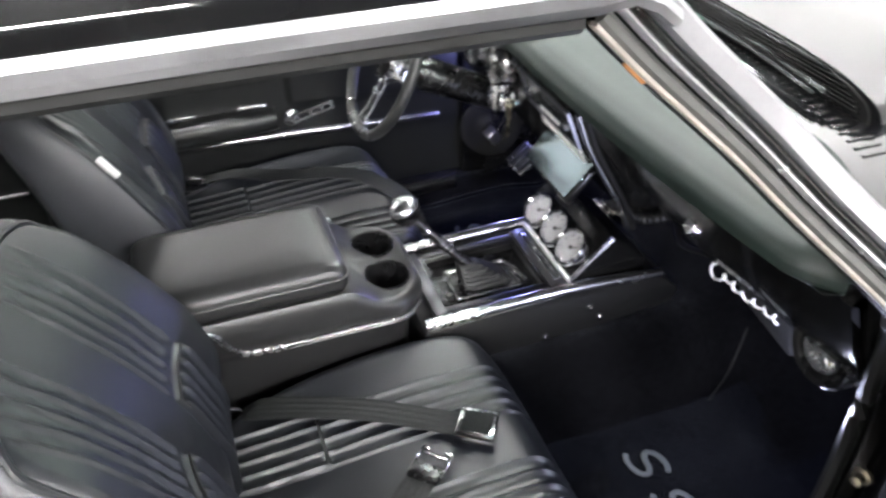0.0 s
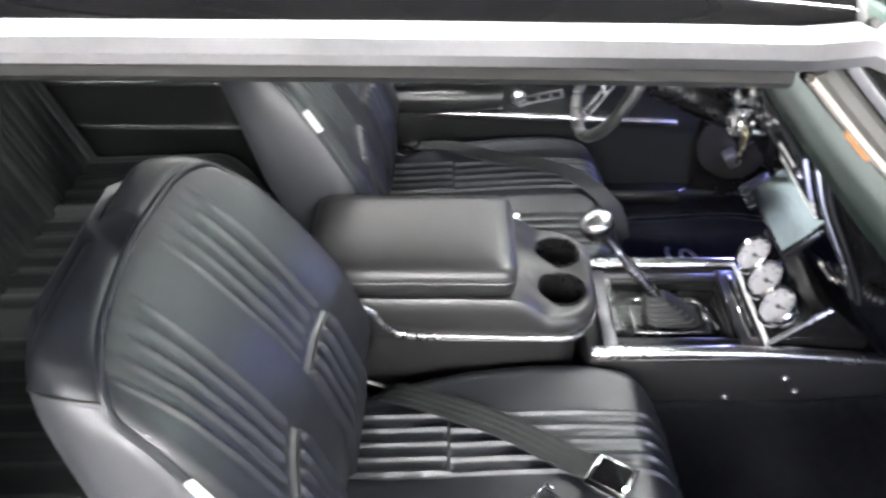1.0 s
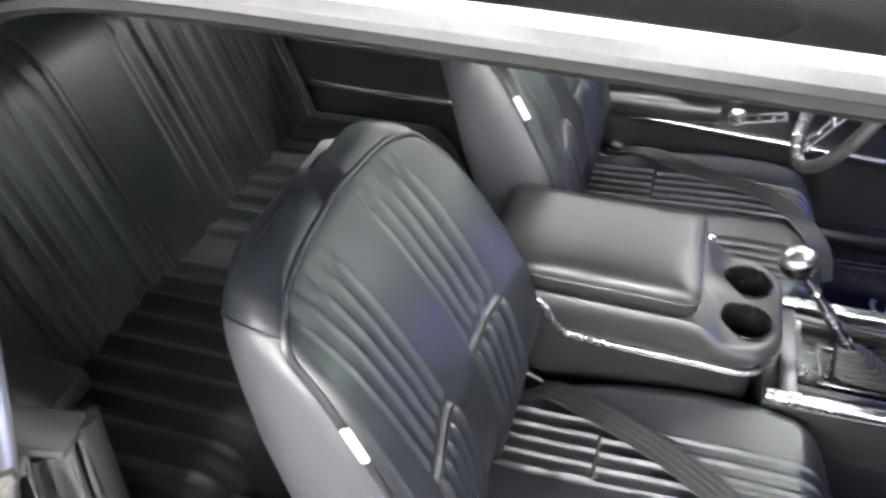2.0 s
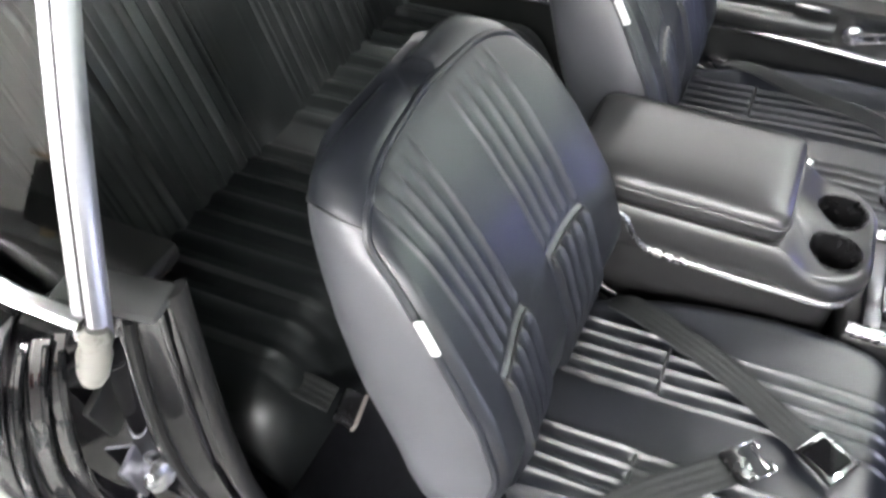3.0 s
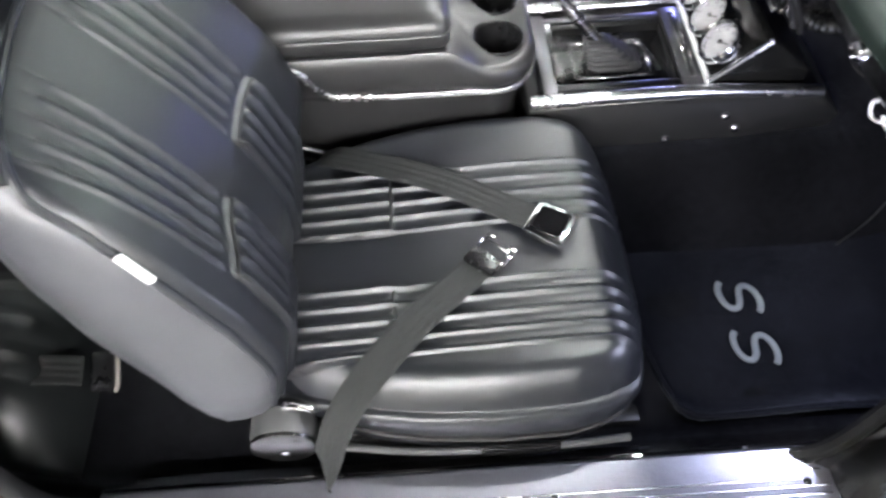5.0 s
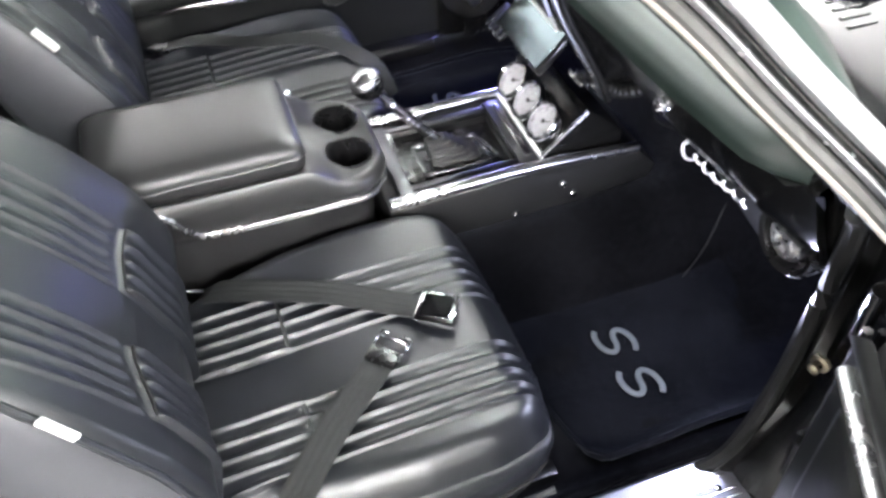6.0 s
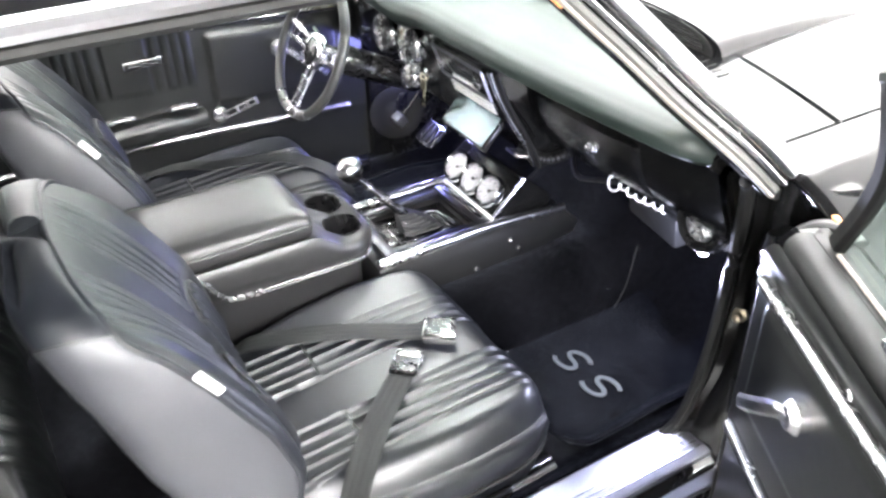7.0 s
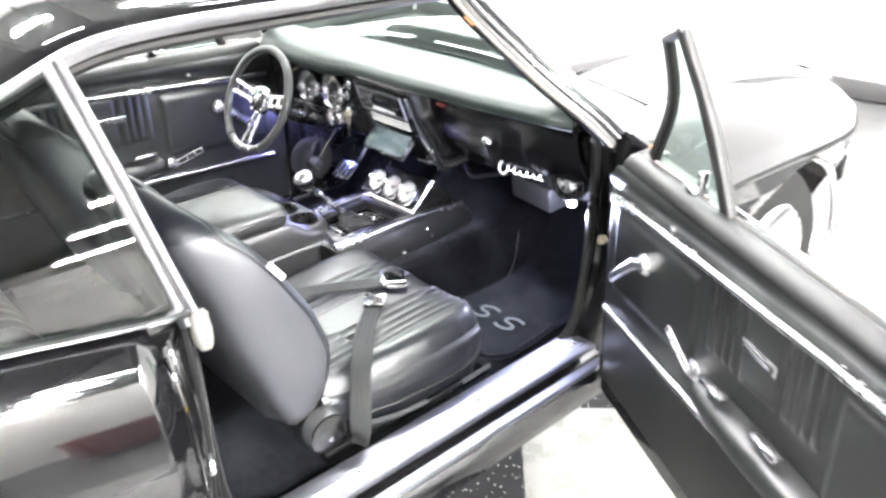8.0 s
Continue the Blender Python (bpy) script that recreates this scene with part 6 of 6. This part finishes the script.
    add("frame_top", sweep(bmesh.new(), [P(v_in[-1][0] - 0.012, -0.016, v_in[-1][2] - 0.004), P(v_out[-1][0] + 0.006, -0.019, v_out[-1][2] - 0.002)], rect(0.016, 0.020, 0.004), up=(0, 1, 0)), RUBBER, door)
    lin, lout = curve([P(*p) for p in v_in], 6), curve([P(*p) for p in v_out], 9)
    g = add("vent_glass", grid(bmesh.new(), lambda a, b: lin[int(a * 18 + 0.5)].lerp(lout[int(a * 18 + 0.5)], b), 18, 6), GLASS, door, "tinted vent window glass")
    g.visible_shadow = False
    bm = bmesh.new()
    bx(bm, (0.420 - k0, 0.004, 0.975), (0.014, 0.020, 0.045), 0.005)
    bx(bm, (0.408 - k0, -0.010, 0.956), (0.032, 0.016, 0.014), 0.005)
    add("vent_latch", bm, CHROME, door, "bright vent window latch")
    add("frame_cap", bx(bmesh.new(), (v_out[-1][0], -0.020, v_out[-1][2] + 0.002), (0.030, 0.022, 0.014), 0.004), CHROME, door, "bright frame tip")
    add("lock_pin", lathe(bmesh.new(), [(0.004, 0), (0.004, 0.02), (0.007, 0.024), (0.006, 0.034), (0.001, 0.036)], Matrix.Translation(P(0.95, 0.0, 0.925)), 10), CHROME, door, "bright lock pin")
    add("panel_screw", lathe(bmesh.new(), [(0.007, 0), (0.006, 0.004), (0.001, 0.006)], facing(P(0.33, -0.026, 0.872), P(0, -1, 0) - P(0, 0, 0)), 10), CHROME, door, "bright screw")
    return door


build_door(-1)
build_door(1)
# ---- mats, belts ----
def s_shape(c, h, w, slant, flip=1):
    """The stroke of a letter S on the floor; its top points forwards."""
    pts = []
    for i in range(33):
        t = i / 32
        a = lerp(35, 270, t * 2) if t < 0.5 else lerp(90, -145, (t - 0.5) * 2)
        r = h / 4
        if t < 0.5:
            p = (r * math.cos(radians(a)), r + r * math.sin(radians(a)))
        else:
            p = (r * math.cos(radians(a)), -r + r * math.sin(radians(a)))
        side, up = p[0] * w / (h / 2), p[1]
        side += slant * up
        pts.append(V((c[0] + up, c[1] - side, c[2])))
    return pts


def build_mat(sgn):
    yc = sgn * 0.404
    m = thing("floor_mat", (0.38, yc, 0.305), "dark carpet floor mat with two grey embroidered letters", "floor mat", "front floor mats")

    def top(u, v):
        x0 = 0.185 + 0.05 * (0.5 + sgn * (v - 0.5)) - 0.012 * math.sin(math.pi * v)
        x = lerp(x0, 0.84, u)
        hw = 0.176 - 0.02 * ease(0.5, 1, u)
        e = 2 * v - 1
        r = 0.03
        y = yc + hw * e * (1 - 0.10 * (max(0, abs(2 * u - 1) - 0.9) / 0.1) ** 2)
        z = 0.304 + 0.40 * ease(0.60, 1.02, x) + 0.004 * noise.noise((x * 9, y * 9, 3)) + 0.006 * ease(0.9, 1, abs(e)) + 0.016 * ease(0.78, 1, e * sgn) * ease(0.72, 0.5, x) * (0.65 + 0.35 * math.sin(x * 17))
        return (x, y, z)
    b = part("mat_body", grid(bmesh.new(), top, 40, 30), MAT, m)
    b.modifiers.new("thick", "SOLIDIFY").thickness = -0.008
    rim = [V(top(i / 30, 0)) for i in range(31)] + [V(top(1, j / 16)) for j in range(1, 17)] + [V(top(1 - i / 30, 1)) for i in range(1, 31)] + [V(top(0, 1 - j / 16)) for j in range(1, 16)]
    part("binding", tube(bmesh.new(), rim, 0.006, 6, closed=True), MAT, m, "black bound edge")
    ys = (-0.370, -0.466) if sgn < 0 else (0.437, 0.341)
    for y in ys:
        x = 0.380 if sgn < 0 else 0.350
        part("letter", sweep(bmesh.new(), s_shape((x, y, 0.311), 0.064, 0.054, 0.35), rect(0.0105, 0.004, 0.0015), up=(0, 0, 1)), THREAD, m, "grey embroidered letter S")


build_mat(-1)
build_mat(1)


def belt(bm, pts, n=8, w=0.047):
    top = [(w * (k / 16 - 0.5), 0.0008 + 0.0009 * abs(math.sin(math.pi * k / 4))) for k in range(17)]
    return sweep(bm, curve(pts, n), [(-w / 2, -0.0008), (w / 2, -0.0008)] + top[::-1])


def build_belts():
    a = thing("seat_belt", (-0.1, -0.27, 0.52), "grey-black lap belt with square bright buckle lying on the seat", "seat belt", "front lap belts")
    part("webbing", belt(bmesh.new(), [(-0.300, -0.165, 0.49), (-0.268, -0.190, 0.520), (-0.20, -0.222, 0.530), (-0.10, -0.268, 0.532), (0.0, -0.335, 0.536), (0.030, -0.355, 0.540)]), WEB, a)
    rot = pose(0, 0, 0, 1, -2, -33)
    bk = part("buckle", box(bmesh.new(), (0.046, -0.374, 0.545), (0.062, 0.060, 0.020), rot, bev=0.003), CHROME, a, "bright square buckle")
    part("buckle_cover", box(bmesh.new(), V((0.046, -0.374, 0.545)) + rot.to_3x3() @ V((0, 0, 0.0105)), (0.047, 0.045, 0.003), rot, bev=0.001, seg=1), GLOSS, bk, "glossy dark cover")
    b = thing("seat_belt", (-0.15, -0.5, 0.5), "grey-black lap belt with bright tongue lying across the seat", "seat belt", "front lap belts")
    part("webbing", belt(bmesh.new(), [(-0.292, -0.662, 0.385), (-0.284, -0.658, 0.435), (-0.262, -0.634, 0.492), (-0.222, -0.590, 0.528), (-0.15, -0.510, 0.536), (-0.10, -0.463, 0.535), (-0.062, -0.427, 0.533)]), WEB, b)
    bm = bmesh.new()
    r2 = pose(0, 0, 0, 0, 0, 47)
    for u, v, su, sv in ((0.004, 0.025, 0.036, 0.004), (0.004, -0.025, 0.036, 0.004), (0.021, 0.018, 0.005, 0.014), (0.021, -0.018, 0.005, 0.014), (0.012, 0.0, 0.005, 0.040), (-0.010, 0.0, 0.005, 0.050)):
        d = r2 @ V((u, v, 0))
        box(bm, V((-0.040, -0.408, 0.538)) + d, (su, sv, 0.008), r2, bev=0.002, seg=1)
    part("tongue", bm, CHROME, b, "bright wire tongue frame")
    part("tongue_sleeve", box(bmesh.new(), (-0.056, -0.422, 0.537), (0.030, 0.050, 0.012), r2, bev=0.004), PLASTIC, b, "black sleeve")
    c = thing("seat_belt", (-0.05, 0.45, 0.52), "dark lap belt lying across the driver seat", "seat belt", "front lap belts")
    part("webbing", belt(bmesh.new(), [(-0.27, 0.62, 0.50), (-0.19, 0.560, 0.534), (-0.09, 0.50, 0.540), (0.03, 0.455, 0.545), (0.10, 0.40, 0.540), (0.15, 0.34, 0.515), (0.168, 0.30, 0.46)]), WEB, c)
    part("tongue", box(bmesh.new(), (-0.28, 0.615, 0.50), (0.05, 0.03, 0.012), pose(0, 0, 0, 0, 0, -35), bev=0.003), CHROME, c, "bright belt tongue")
    e = thing("seat_belt", (-0.14, 0.16, 0.52), "dark belt end with bright tip beside the console", "seat belt", "front lap belts")
    part("webbing", belt(bmesh.new(), [(-0.24, 0.16, 0.50), (-0.18, 0.17, 0.535), (-0.11, 0.185, 0.545)]), WEB, e)
    part("tongue", box(bmesh.new(), (-0.095, 0.19, 0.552), (0.04, 0.012, 0.02), pose(0, 0, 0, 0, -25, 20), bev=0.003), CHROME, e)
    f = thing("rear_seat_belt", (-0.68, -0.5, 0.48), "rear lap belt with bright buckle hanging over the bench edge", "seat belt")
    part("webbing", belt(bmesh.new(), [(-0.95, -0.50, 0.488), (-0.85, -0.52, 0.492), (-0.76, -0.525, 0.492), (-0.69, -0.515, 0.480), (-0.63, -0.508, 0.455)]), WEB, f)
    rr = pose(0, 0, 0, 0, 25, 10)
    part("buckle", box(bmesh.new(), (-0.605, -0.505, 0.442), (0.035, 0.055, 0.022), rr, bev=0.003), PLASTIC, f)
    part("buckle_plate", box(bmesh.new(), (-0.588, -0.503, 0.440), (0.006, 0.058, 0.024), rr, bev=0.002), BEIGE, f, "bright buckle edge")


build_belts()
